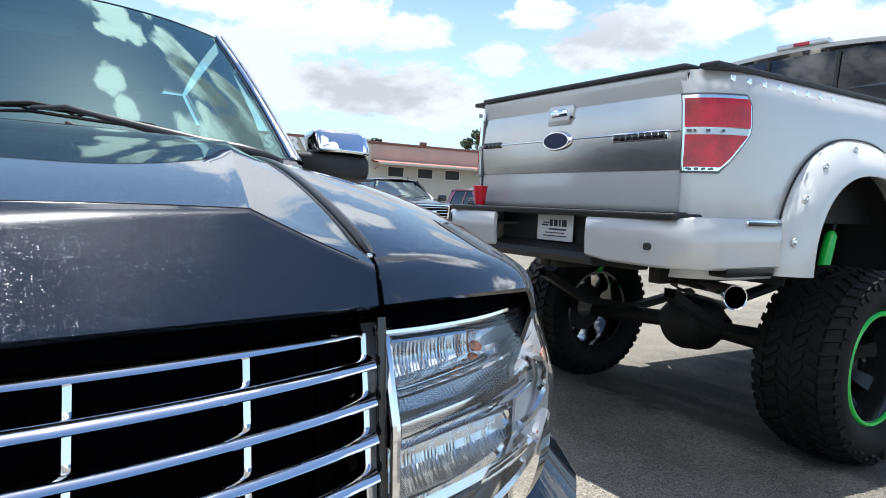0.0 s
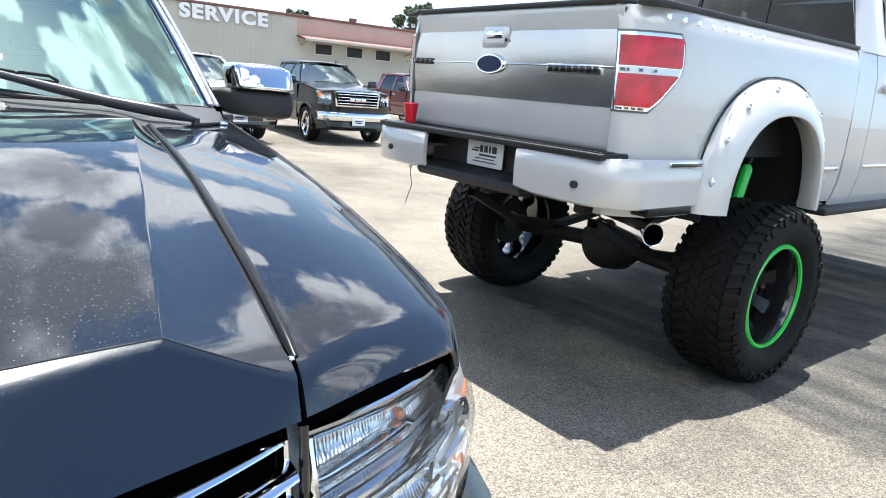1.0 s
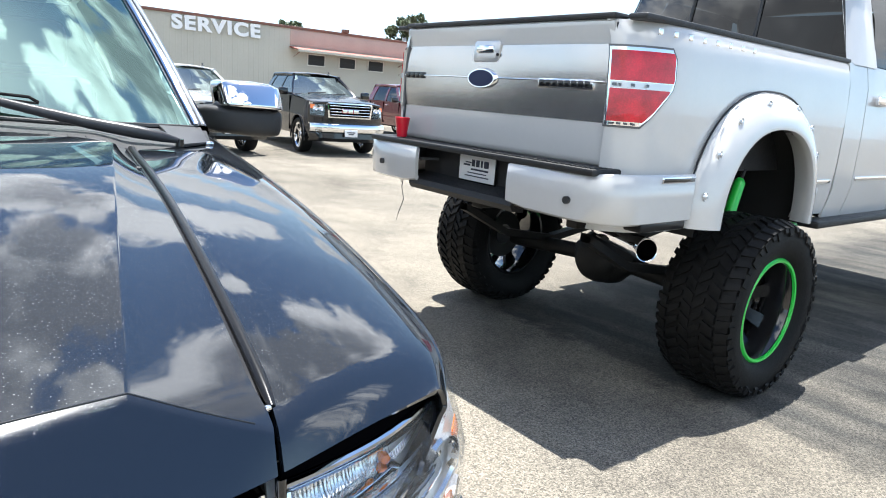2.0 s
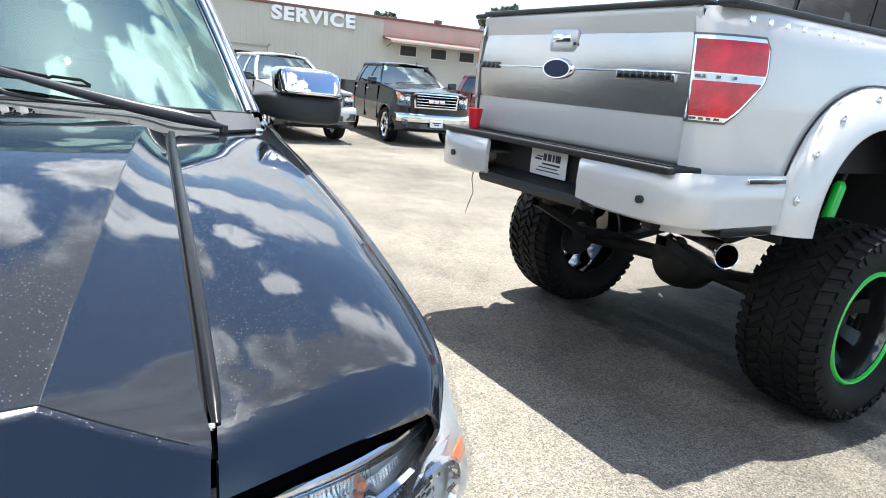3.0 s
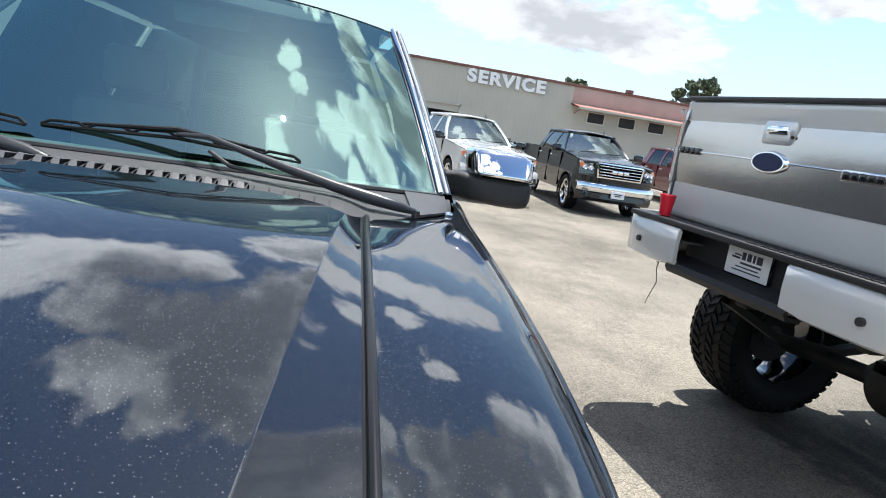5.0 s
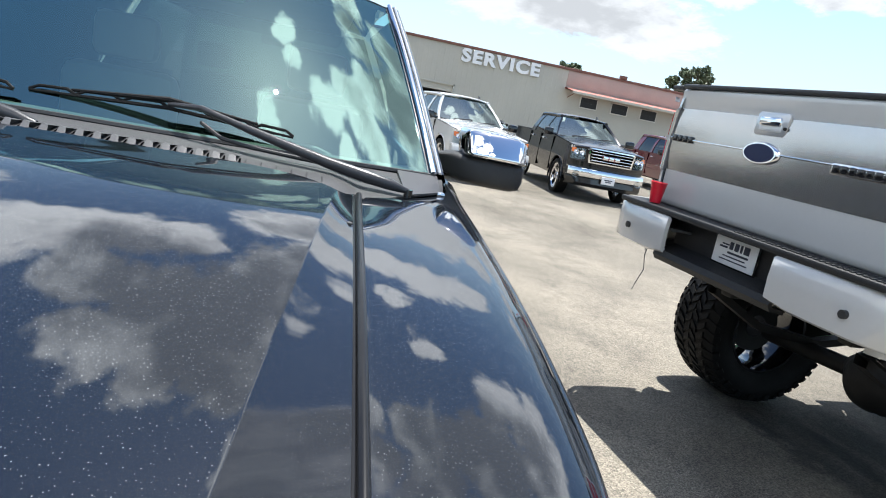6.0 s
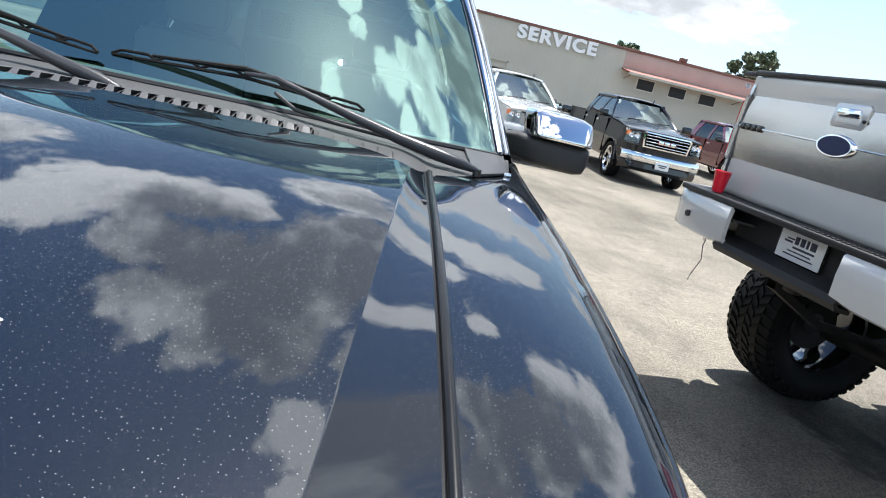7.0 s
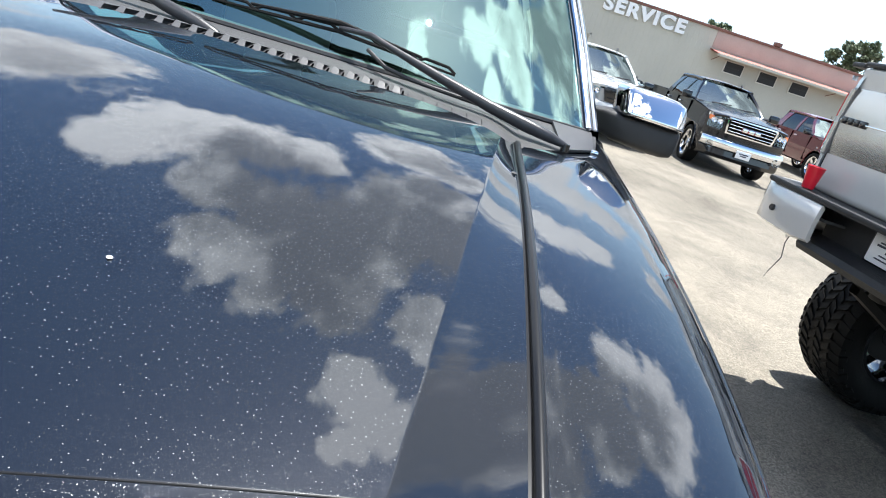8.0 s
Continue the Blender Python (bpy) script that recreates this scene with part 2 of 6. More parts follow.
    l.new(pick.outputs[0], metal.inputs[0])
    l.new(speck.outputs[0], metal.inputs[1])
    l.new(metal.outputs[0], b.inputs["Metallic"])
    # fine wash scratches spread the sun's glare into a soft halo
    haze = n.new("ShaderNodeBsdfGlossy")
    haze.inputs["Roughness"].default_value, haze.inputs["Color"].default_value = 0.24, (0.014, 0.0142, 0.0145, 1)
    tot = n.new("ShaderNodeAddShader")
    l.new(b.outputs[0], tot.inputs[0])
    l.new(haze.outputs[0], tot.inputs[1])
    l.new(tot.outputs[0], n["Material Output"].inputs[0])
    return m


M["black_paint"] = flake_paint("black_flake_paint", (0.004, 0.006, 0.01))
M["white_paint"] = mat("white_paint", (0.53, 0.528, 0.52), 0.25, 0.0, 1.0, 0.03, 3.0, 0.0)
M["white_paint"].node_tree.nodes["Principled BSDF"].inputs["Coat IOR"].default_value = 1.7
M["brushed"] = mat("brushed_metal", (0.64, 0.625, 0.605), 0.26, 1.0, 0.4, 0.06, 6.0)
M["chrome"] = mat("chrome", (0.9, 0.9, 0.92), 0.04, 1.0)
M["plastic"] = mat("black_plastic", (0.02, 0.02, 0.021), 0.5, 0.0, 0.0, 0.25, 14.0, 0.25, 500.0)
M["gloss_black"] = mat("gloss_black", (0.008, 0.008, 0.009), 0.15, 0.0, 0.6)
M["rubber"] = mat("tyre_rubber", (0.0085, 0.0085, 0.0085), 0.6, 0.0, 0.0, 0.3, 9.0, 0.3, 200.0)
M["rubber"].node_tree.nodes["Principled BSDF"].inputs["Specular IOR Level"].default_value = 0.14
M["steel_dark"] = mat("undercoated_steel", (0.012, 0.0115, 0.011), 0.6, 0.2, 0.0, 0.5, 10.0, 0.3, 150.0)
M["green"] = mat("green_paint", (0.03, 0.55, 0.06), 0.35, 0.0, 0.5, 0.1, 10.0)
M["red_lens"] = mat("red_lens", (0.5, 0.003, 0.016), 0.1, 0.0, 1.0, 0.6, 9.0)
M["red_lens"].node_tree.nodes["Principled BSDF"].inputs["Specular IOR Level"].default_value = 0.3
M["clear_lens"] = glass("clear_lens", (0.95, 0.96, 0.96), 1.0, 0.0, 1.4)
# a little milky white in the headlamp lens, painting the sky's haze on it
lens_nodes = M["clear_lens"].node_tree
sky_haze, blend = lens_nodes.nodes.new("ShaderNodeBsdfDiffuse"), lens_nodes.nodes.new("ShaderNodeMixShader")
sky_haze.inputs[0].default_value, blend.inputs[0].default_value = (0.8, 0.83, 0.86, 1), 0.035
sink = lens_nodes.nodes["Material Output"].inputs[0]
lens_nodes.links.new(sink.links[0].from_socket, blend.inputs[1])
lens_nodes.links.new(sky_haze.outputs[0], blend.inputs[2])
lens_nodes.links.new(blend.outputs[0], sink)
M["windshield"] = glass("windshield_glass", (0.5, 0.8, 0.74), 0.9, 0.0, 3.8, (0.7, 1.0, 0.9))
M["dark_glass"] = glass("tinted_glass", (0.2, 0.22, 0.23), 0.25, 0.0, 1.42)
M["amber"] = mat("amber_lens", (0.75, 0.17, 0.02), 0.2, 0.0, 0.8)
M["red_cup"] = mat("red_cup", (0.6, 0.01, 0.03), 0.35, 0.0, 0.2)
M["white_plain"] = mat("white_plate", (0.78, 0.79, 0.8), 0.4, 0.0, 0.2, 0.04, 20.0)
M["ink"] = mat("dark_ink", (0.03, 0.035, 0.06), 0.5)
M["blue"] = mat("blue_enamel", (0.006, 0.014, 0.06), 0.5)
M["wall"] = mat("beige_metal_siding", (0.45, 0.43, 0.37), 0.55, 0.0, 0.0, 0.07, 0.6)
M["brown_trim"] = mat("brown_trim", (0.16, 0.07, 0.05), 0.5, 0.0, 0.0, 0.2, 2.0)
M["rose_wall"] = mat("rose_siding", (0.42, 0.31, 0.27), 0.6, 0.0, 0.0, 0.1, 0.8)
M["awning"] = mat("red_awning", (0.4, 0.15, 0.12), 0.6, 0.0, 0.0, 0.25, 4.0)
M["sign_white"] = mat("sign_white", (0.82, 0.82, 0.82), 0.5, 0.0, 0.0, 0.04, 3.0)
M["navy"] = mat("dark_navy_paint", (0.004, 0.005, 0.009), 0.2, 0.0, 0.25)
M["silver"] = mat("silver_paint", (0.6, 0.61, 0.63), 0.28, 0.6, 1.0)
M["maroon"] = mat("maroon_paint", (0.2, 0.012, 0.025), 0.2, 0.0, 1.0)
M["leaf"] = mat("leaf", (0.075, 0.1, 0.05), 0.6, 0.0, 0.0, 0.4, 2.0)
M["bark"] = mat("bark", (0.09, 0.07, 0.05), 0.9, 0.0, 0.0, 0.3, 5.0, 0.5, 30.0)
M["dash"] = mat("dashboard", (0.1, 0.12, 0.1), 0.6, 0.0, 0.0, 0.1, 10.0)
M["seat"] = mat("dark_leather", (0.13, 0.125, 0.115), 0.55, 0.0, 0.0, 0.1, 10.0)


# ---- helpers of this scene ----
def part(name, bm, material, parent=None, label="", sharp=38, smooth=True):
    """Links a bmesh as one mesh object under a thing or a part."""
    me = bpy.data.meshes.new(name)
    bmesh.ops.recalc_face_normals(bm, faces=bm.faces)
    bm.to_mesh(me)
    bm.free()
    me.materials.append(material)
    if smooth:
        me.shade_smooth()
        me.set_sharp_from_angle(angle=radians(sharp))
    ob = new(name, me)
    if parent is not None:
        ob.parent = parent
    if label:
        ob["label"] = label
    return ob


def thing(name, m, label, category, group="", kind=""):
    ob = new(name)
    ob.matrix_world = m
    return tagged(ob, label, category, group, kind)


def box(bm, lo, hi, bevel=0.0, seg=2):
    """Adds a box between two corners, with rounded edges."""
    lo, hi = Vector(lo), Vector(hi)
    r = bmesh.ops.create_cube(bm, size=1.0)
    vs = r["verts"]
    for v in vs:
        v.co = Vector([(lo[i] + hi[i]) / 2 + v.co[i] * (hi[i] - lo[i]) for i in range(3)])
    if bevel:
        es = list({e for v in vs for e in v.link_edges})
        bmesh.ops.bevel(bm, geom=es, offset=bevel, segments=seg, affect="EDGES", profile=0.5)
    return bm


def boxed(lo, hi, bevel=0.0, seg=2):
    return box(bmesh.new(), lo, hi, bevel, seg)


def grid(rows, thick=0.0, bm=None, close=False):
    """A sheet of quads through rows of points; thick: gives it depth; close: joins the last column to the first."""
    bm = bm or bmesh.new()
    vs = [[bm.verts.new(p) for p in row] for row in rows]
    fs = []
    for a, b in zip(vs, vs[1:]):
        k = len(a)
        for j in range(k if close else k - 1):
            q = (a[j], a[(j + 1) % k], b[(j + 1) % k], b[j])
            fs.append(bm.faces.new(q))
    if thick:
        bmesh.ops.recalc_face_normals(bm, faces=fs)
        bmesh.ops.solidify(bm, geom=fs, thickness=thick)
    return bm


def tube(points, r, seg=8, bm=None, caps=True):
    """A round bar along points; r may be a list of radii."""
    bm = bm or bmesh.new()
    pts = [Vector(p) for p in points]
    rs = r if isinstance(r, (list, tuple)) else [r] * len(pts)
    rings = []
    for i, p in enumerate(pts):
        d = (pts[min(i + 1, len(pts) - 1)] - pts[max(i - 1, 0)]).normalized()
        side = d.cross(Vector((0.13, 0.21, 0.97))).normalized()
        top = side.cross(d)
        rings.append([bm.verts.new(p + rs[i] * (math.cos(a) * side + math.sin(a) * top)) for a in [2 * math.pi * k / seg for k in range(seg)]])
    for a, b in zip(rings, rings[1:]):
        for k in range(seg):
            bm.faces.new((a[k], a[(k + 1) % seg], b[(k + 1) % seg], b[k]))
    if caps:
        bm.faces.new(rings[0])
        bm.faces.new(rings[-1])
    return bm


def revolve(profile, seg=40, bm=None, axis="x"):
    """Turns a profile of (along the axis, radius) round the axis."""
    bm = bm or bmesh.new()
    rows = []
    for h, r in profile:
        row = []
        for k in range(seg):
            a = 2 * math.pi * k / seg
            c, s = r * math.cos(a), r * math.sin(a)
            row.append((h, c, s) if axis == "x" else (c, s, h) if axis == "z" else (c, h, s))
        rows.append(row)
    return grid(rows, bm=bm, close=True)


def prism(outline, lo, hi, axis="x", bevel=0.0, bm=None):
    """A plate with the given outline, from lo to hi along an axis. The outline gives the two other axes in order."""
    bm = bm or bmesh.new()

    def at(h, a, b):
        return (h, a, b) if axis == "x" else (a, h, b) if axis == "y" else (a, b, h)

    r0 = [bm.verts.new(at(lo, *p)) for p in outline]
    r1 = [bm.verts.new(at(hi, *p)) for p in outline]
    k = len(outline)
    fs = [bm.faces.new(r0), bm.faces.new(r1)]
    for i in range(k):
        fs.append(bm.faces.new((r0[i], r0[(i + 1) % k], r1[(i + 1) % k], r1[i])))
    if bevel:
        bmesh.ops.recalc_face_normals(bm, faces=fs)
        bmesh.ops.bevel(bm, geom=list({e for f in fs[:2] for e in f.edges}), offset=bevel, segments=2, affect="EDGES", profile=0.5)
    return bm


def lerp(a, b, t):
    return a + (b - a) * t


def interp(x, pts):
    """Piecewise value at x through (x, value) pairs."""
    if x <= pts[0][0]:
        return pts[0][1]
    for (x0, y0), (x1, y1) in zip(pts, pts[1:]):
        if x <= x1:
            return lerp(y0, y1, (x - x0) / (x1 - x0))
    return pts[-1][1]


# ---- ground ----
def ground_material():
    m = bpy.data.materials.new("worn_asphalt")
    m.use_nodes = True
    n, l = m.node_tree.nodes, m.node_tree.links
    b = n["Principled BSDF"]
    b.inputs["Roughness"].default_value = 0.9
    b.inputs["Specular IOR Level"].default_value = 0.15
    co = n.new("ShaderNodeTexCoord")

    def tex(kind, scale, detail=6.0, rough=0.55):
        t = n.new(kind)
        t.inputs["Scale"].default_value = scale
        if kind == "ShaderNodeTexNoise":
            t.inputs["Detail"].default_value, t.inputs["Roughness"].default_value = detail, rough
        l.new(co.outputs["Object"], t.inputs["Vector"])
        return t

    def ramp(src, stops):
        r = n.new("ShaderNodeValToRGB")
        l.new(src, r.inputs[0])
        e = r.color_ramp.elements
        while len(e) < len(stops):
            e.new(0.5)
        for k, (p, c) in zip(e, stops):
            k.position, k.color = p, (*c, 1)
        return r.outputs[0]

    def mixed(fac, a, c, how="MIX"):
        x = n.new("ShaderNodeMix")
        x.data_type, x.blend_type = "RGBA", how
        if isinstance(fac, float):
            x.inputs[0].default_value = fac
        else:
            l.new(fac, x.inputs[0])
        for i, v in ((6, a), (7, c)):
            if isinstance(v, tuple):
                x.inputs[i].default_value = (*v, 1)
            else:
                l.new(v, x.inputs[i])
        return x.outputs[2]

    patches = ramp(tex("ShaderNodeTexNoise", 0.35, 7.0, 0.62).outputs["Fac"], [(0.36, (0.143, 0.13, 0.11)), (0.5, (0.197, 0.18, 0.153)), (0.66, (0.265, 0.24, 0.2))])
    stones = tex("ShaderNodeTexVoronoi", 150.0)
    chips = ramp(stones.outputs["Color"], [(0.1, (0.45, 0.45, 0.46)), (0.5, (0.95, 0.94, 0.91)), (0.93, (1.62, 1.58, 1.52))])
    base = mixed(1.0, patches, chips, "MULTIPLY")
    stain = ramp(tex("ShaderNodeTexNoise", 1.6, 8.0, 0.7).outputs["Fac"], [(0.32, (0.72, 0.72, 0.74)), (0.52, (1, 1, 1))])
    base = mixed(1.0, base, stain, "MULTIPLY")
    # a strip of newer, darker asphalt with worn tan streaks; under the white truck its darkness also stands in for
    # shade
    sep = n.new("ShaderNodeSeparateXYZ")
    l.new(co.outputs["Object"], sep.inputs[0])
    wob = tex("ShaderNodeTexNoise", 2.2, 6.0, 0.65)

    def span(axis, lo, hi):
        add = n.new("ShaderNodeMath")
        add.operation = "MULTIPLY_ADD"
        add.inputs[1].default_value = 0.9
        l.new(wob.outputs["Fac"], add.inputs[0])
        l.new(sep.outputs[axis], add.inputs[2])
        r = n.new("ShaderNodeMapRange")
        r.interpolation_type = "SMOOTHSTEP"
        r.inputs["From Min"].default_value, r.inputs["From Max"].default_value = lo + 0.45, hi + 0.45
        l.new(add.outputs[0], r.inputs["Value"])
        return r.outputs[0]

    def times(a, c):
        x = n.new("ShaderNodeMath")
        x.operation = "MULTIPLY"
        l.new(a, x.inputs[0])
        if isinstance(c, float):
            x.inputs[1].default_value = c
        else:
            l.new(c, x.inputs[1])
        return x.outputs[0]

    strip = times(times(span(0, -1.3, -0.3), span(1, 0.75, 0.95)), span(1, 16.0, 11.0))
    streaks = n.new("ShaderNodeMapping")
    streaks.inputs["Scale"].default_value = (0.5, 2.6, 1.0)
    l.new(co.outputs["Object"], streaks.inputs["Vector"])
    st = n.new("ShaderNodeTexNoise")
    st.inputs["Scale"].default_value, st.inputs["Detail"].default_value = 1.3, 6.0
    l.new(streaks.outputs[0], st.inputs["Vector"])
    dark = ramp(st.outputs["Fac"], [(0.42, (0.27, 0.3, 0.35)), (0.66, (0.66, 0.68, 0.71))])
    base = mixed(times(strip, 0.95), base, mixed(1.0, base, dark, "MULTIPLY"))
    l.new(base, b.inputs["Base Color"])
    bump = n.new("ShaderNodeBump")
    bump.inputs["Strength"].default_value, bump.inputs["Distance"].default_value = 0.6, 0.006
    l.new(stones.outputs["Distance"], bump.inputs["Height"])
    l.new(bump.outputs[0], b.inputs["Normal"])
    return m


bm = bmesh.new()
rows = []
for y in [-1500, -300, -60, -20, -10, -5, 0, 5, 10, 20, 60, 300, 1500]:
    rows.append([(x, y, 0.0) for x in [-1500, -300, -60, -30, -15, -8, -4, 0, 4, 10, 60, 300, 1500]])
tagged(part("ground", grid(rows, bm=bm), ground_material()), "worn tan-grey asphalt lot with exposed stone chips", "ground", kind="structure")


# ---- wheels ----
def wheel(parent, m, R, W, rim, tread=True, spokes=8, ring=None, rim_mat=None, face_mat=None, dish=0.1, out=1, blocks=46):
    """A wheel whose outer face looks along +x of m (out=1). R tyre radius, W width, rim radius."""
    w = new("wheel")
    w.parent = parent
    w.matrix_local = m
    h = W / 2
    s = R - rim
    prof = [(-h * 0.78, rim), (-h * 0.98, rim + s * 0.3), (-h, rim + s * 0.6), (-h * 0.93, R - s * 0.12), (-h * 0.8, R - 0.012), (-h * 0.4, R - 0.003), (0, R), (h * 0.4, R - 0.003),
            (h * 0.8, R - 0.012), (h * 0.93, R - s * 0.12), (h, rim + s * 0.6), (h * 0.98, rim + s * 0.3), (h * 0.8, rim), (h * 0.7, rim - 0.012), (-h * 0.7, rim - 0.012), (-h * 0.78, rim)]
    tyre = part("tyre", revolve(prof, 56), M["rubber"], w)
    if tread:
        bm = bmesh.new()
        for k in range(blocks):
            a0 = 2 * math.pi * k / blocks
            for lane, (x0, x1, sk, wd) in enumerate(((-0.98, -0.66, 0.05, 0.52), (-0.62, -0.3, -0.2, 0.5), (-0.27, 0.0, 0.26, 0.48), (0.03, 0.3, -0.26, 0.48), (0.33, 0.64, 0.2, 0.5), (0.68, 0.98, -0.05, 0.52))):
                off = (0.0, 0.45, 0.1, 0.6, 0.25, 0.7)[lane]
                da = 2 * math.pi / blocks * wd
                pts = []
                for rr, cut in ((R - 0.018, 0.0), (R + 0.01, 0.08)):
                    for x, q in ((x0, cut), (x1, cut), (x1, 1 - cut), (x0, 1 - cut)):
                        mid = 0.5 * (x0 + x1)
                        xx = lerp(x, mid, cut * 0.8)
                        a = a0 + 2 * math.pi / blocks * off + q * da + sk * (xx - mid) + (0.03 if (x > x0) == (lane % 2 == 0) and q > 0.5 else 0)
                        drop = 0.03 * max(0, abs(xx) - 0.66) / 0.3
                        pts.append(bm.verts.new((xx * h, (rr - drop) * math.cos(a), (rr - drop) * math.sin(a))))
                lo, hi = pts[:4], pts[4:]
                bm.faces.new(hi)
                for i in range(4):
                    bm.faces.new((lo[i], lo[(i + 1) % 4], hi[(i + 1) % 4], hi[i]))
            # shoulder lugs run down the sidewall
            for side in (-1, 1):
                a, da = a0 + 0.02 * side, 2 * math.pi / blocks * (0.62 if k % 2 else 0.45)
                pts = []
                for push in (0.0, 0.009):
                    for x, r, q in ((0.96, R - 0.03, 0), (1.0, R - s * (0.34 if k % 2 else 0.24), 0), (1.0, R - s * (0.34 if k % 2 else 0.24), 1), (0.96, R - 0.03, 1)):
                        aa = a + q * da
                        pts.append(bm.verts.new((side * (x * h + push), (r + push) * math.cos(aa), (r + push) * math.sin(aa))))
                lo, hi = pts[:4], pts[4:]
                bm.faces.new(hi)
                for i in range(4):
                    bm.faces.new((lo[i], lo[(i + 1) % 4], hi[(i + 1) % 4], hi[i]))
        tagged(part("tread", bm, M["rubber"], tyre, "chunky mud-terrain tread blocks", smooth=False))
    rm, fm = rim_mat or M["gloss_black"], face_mat or M["gloss_black"]
    part("rim", revolve([(-h * 0.78, rim + 0.012), (-h * 0.78, rim - 0.02), (-h * 0.5, rim - 0.035), (h * 0.6, rim - 0.04), (h * 0.78, rim - 0.02), (h * 0.82, rim + 0.01), (h * 0.72, rim + 0.012)], 48), rm, w)
    if ring:
        part("rim_ring", revolve([(h * 0.8, rim - 0.018), (h * 0.86, rim - 0.015), (h * 0.87, rim - 0.002), (h * 0.82, rim + 0.008), (h * 0.78, rim - 0.012), (h * 0.8, rim - 0.018)], 56), ring, w, "painted accent ring")
    fx = h * 0.8 - dish
    hub = part("hub", revolve([(fx - 0.05, 0.0), (fx - 0.05, 0.08), (fx, 0.085), (fx + 0.012, 0.07), (fx + 0.015, 0.045), (fx + 0.04, 0.04), (fx + 0.045, 0.0)], 24), rm, w)
    for k in range(spokes):
        a = 2 * math.pi * (k + 0.3) / spokes
        bm = bmesh.new()
        wd0, wd1 = 0.028, 0.045 * 8 / max(spokes, 6)
        rows = []
        for r, x, wd in ((0.05, fx, wd0), (rim * 0.55, fx - 0.012, lerp(wd0, wd1, 0.4)), (rim - 0.035, min(fx + dish * 0.25, h * 0.72), wd1)):
            row = []
            for q, dx in ((-1, -0.03), (-1, 0.0), (1, 0.0), (1, -0.03)):
                row.append((x + dx, r * math.cos(a) - q * wd * math.sin(a), r * math.sin(a) + q * wd * math.cos(a)))
            rows.append(row)
        grid(rows, bm=bm, close=True)
        part("spoke", bm, fm, w)
    for k in range(6):
        a = 2 * math.pi * k / 6
        part("lug_nut", tube([(fx + 0.005, 0.062 * math.cos(a), 0.062 * math.sin(a)), (fx + 0.03, 0.062 * math.cos(a), 0.062 * math.sin(a))], 0.01, 6), M["chrome"] if fm is not M["gloss_black"] else rm, w)
    part("brake_disc", revolve([(-0.03, 0.0), (-0.03, rim * 0.62), (-0.005, rim * 0.62), (-0.005, 0.0)], 32), M["steel_dark"], w)
    return w


M["cowl_grey"] = mat("weathered_plastic", (0.038, 0.038, 0.04), 0.6, 0.0, 0.0, 0.25, 12.0, 0.2, 300.0)
M["gasket"] = mat("grey_gasket", (0.12, 0.12, 0.125), 0.4, 0.3)
M["cowl_end"] = mat("grey_plastic", (0.055, 0.055, 0.058), 0.5, 0.0, 0.0, 0.15, 12.0, 0.15, 300.0)
M["liner"] = mat("wheel_liner_felt", (0.006, 0.006, 0.006), 0.85, 0.0, 0.0, 0.3, 12.0, 0.2, 200.0)
M["arm_grey"] = mat("weathered_wiper_paint", (0.03, 0.03, 0.033), 0.32, 0.0, 0.0, 0.3, 15.0, 0.1, 300.0)
M["satin"] = mat("satin_black", (0.009, 0.009, 0.01), 0.28, 0.0, 0.0, 0.15, 20.0)
M["satin"].node_tree.nodes["Principled BSDF"].inputs["Specular IOR Level"].default_value = 0.28
# near-black without gloss: shade of recesses and gaps painted in as colour
M["shade_black"] = mat("recess_shade", (0.002, 0.002, 0.0025), 0.8)
M["shade_black"].node_tree.nodes["Principled BSDF"].inputs["Specular IOR Level"].default_value = 0.0
M["lamp_shade"] = mat("smoked_reflector", (0.12, 0.12, 0.13), 0.15, 0.8)
M["lamp_chrome"] = mat("lamp_chrome", (0.9, 0.91, 0.92), 0.2, 1.0)
M["housing"] = mat("lamp_housing", (0.7, 0.71, 0.72), 0.35, 0.4)


# ---- the black pickup whose bonnet fills the foreground ----
def dk(u, v, z):
    """Place on the black truck: u back from its nose, v to its left, z up."""
    return (-u, v, z)


def smooth(x, pts):
    """A smooth curve at x through (x, value) pairs."""
    if x <= pts[0][0]:
        k = 0
    elif x >= pts[-1][0]:
        k = len(pts) - 2
    else:
        k = next(i for i in range(len(pts) - 1) if x <= pts[i + 1][0])

    def slope(i):
        lo, hi = max(i - 1, 0), min(i + 1, len(pts) - 1)
        return (pts[hi][1] - pts[lo][1]) / (pts[hi][0] - pts[lo][0])

    (x0, y0), (x1, y1) = pts[k], pts[k + 1]
    h = x1 - x0
    q = (x - x0) / h
    m0, m1 = slope(k) * h, slope(k + 1) * h
    if q < 0:
        return y0 + q * m0
    if q > 1:
        return y1 + (q - 1) * m1
    return y0 * (1 + 2 * q) * (1 - q) ** 2 + m0 * q * (1 - q) ** 2 + y1 * q * q * (3 - 2 * q) + m1 * q * q * (q - 1)


def seam_v(u):
    return smooth(u, [(0.1, 0.507), (0.2, 0.512), (0.47, 0.516), (0.74, 0.521), (1.01, 0.529), (1.3, 0.541)])


def seam_z(u):
    return smooth(u, [(0.1, 1.188), (0.2, 1.227), (0.335, 1.265), (0.47, 1.296), (0.605, 1.322), (0.74, 1.343), (0.875, 1.357), (1.01, 1.366), (1.145, 1.371), (1.3, 1.378)])


def crease_v(u):
    return 0.377 + 0.113 * (u - 0.17)


def crease_z(u):
    return smooth(u, [(0.08, 1.259), (0.17, 1.276), (0.36, 1.311), (0.56, 1.346), (0.75, 1.377), (0.9, 1.3945), (1.05, 1.404), (1.2, 1.4075), (1.35, 1.408)])


CS = 0.78


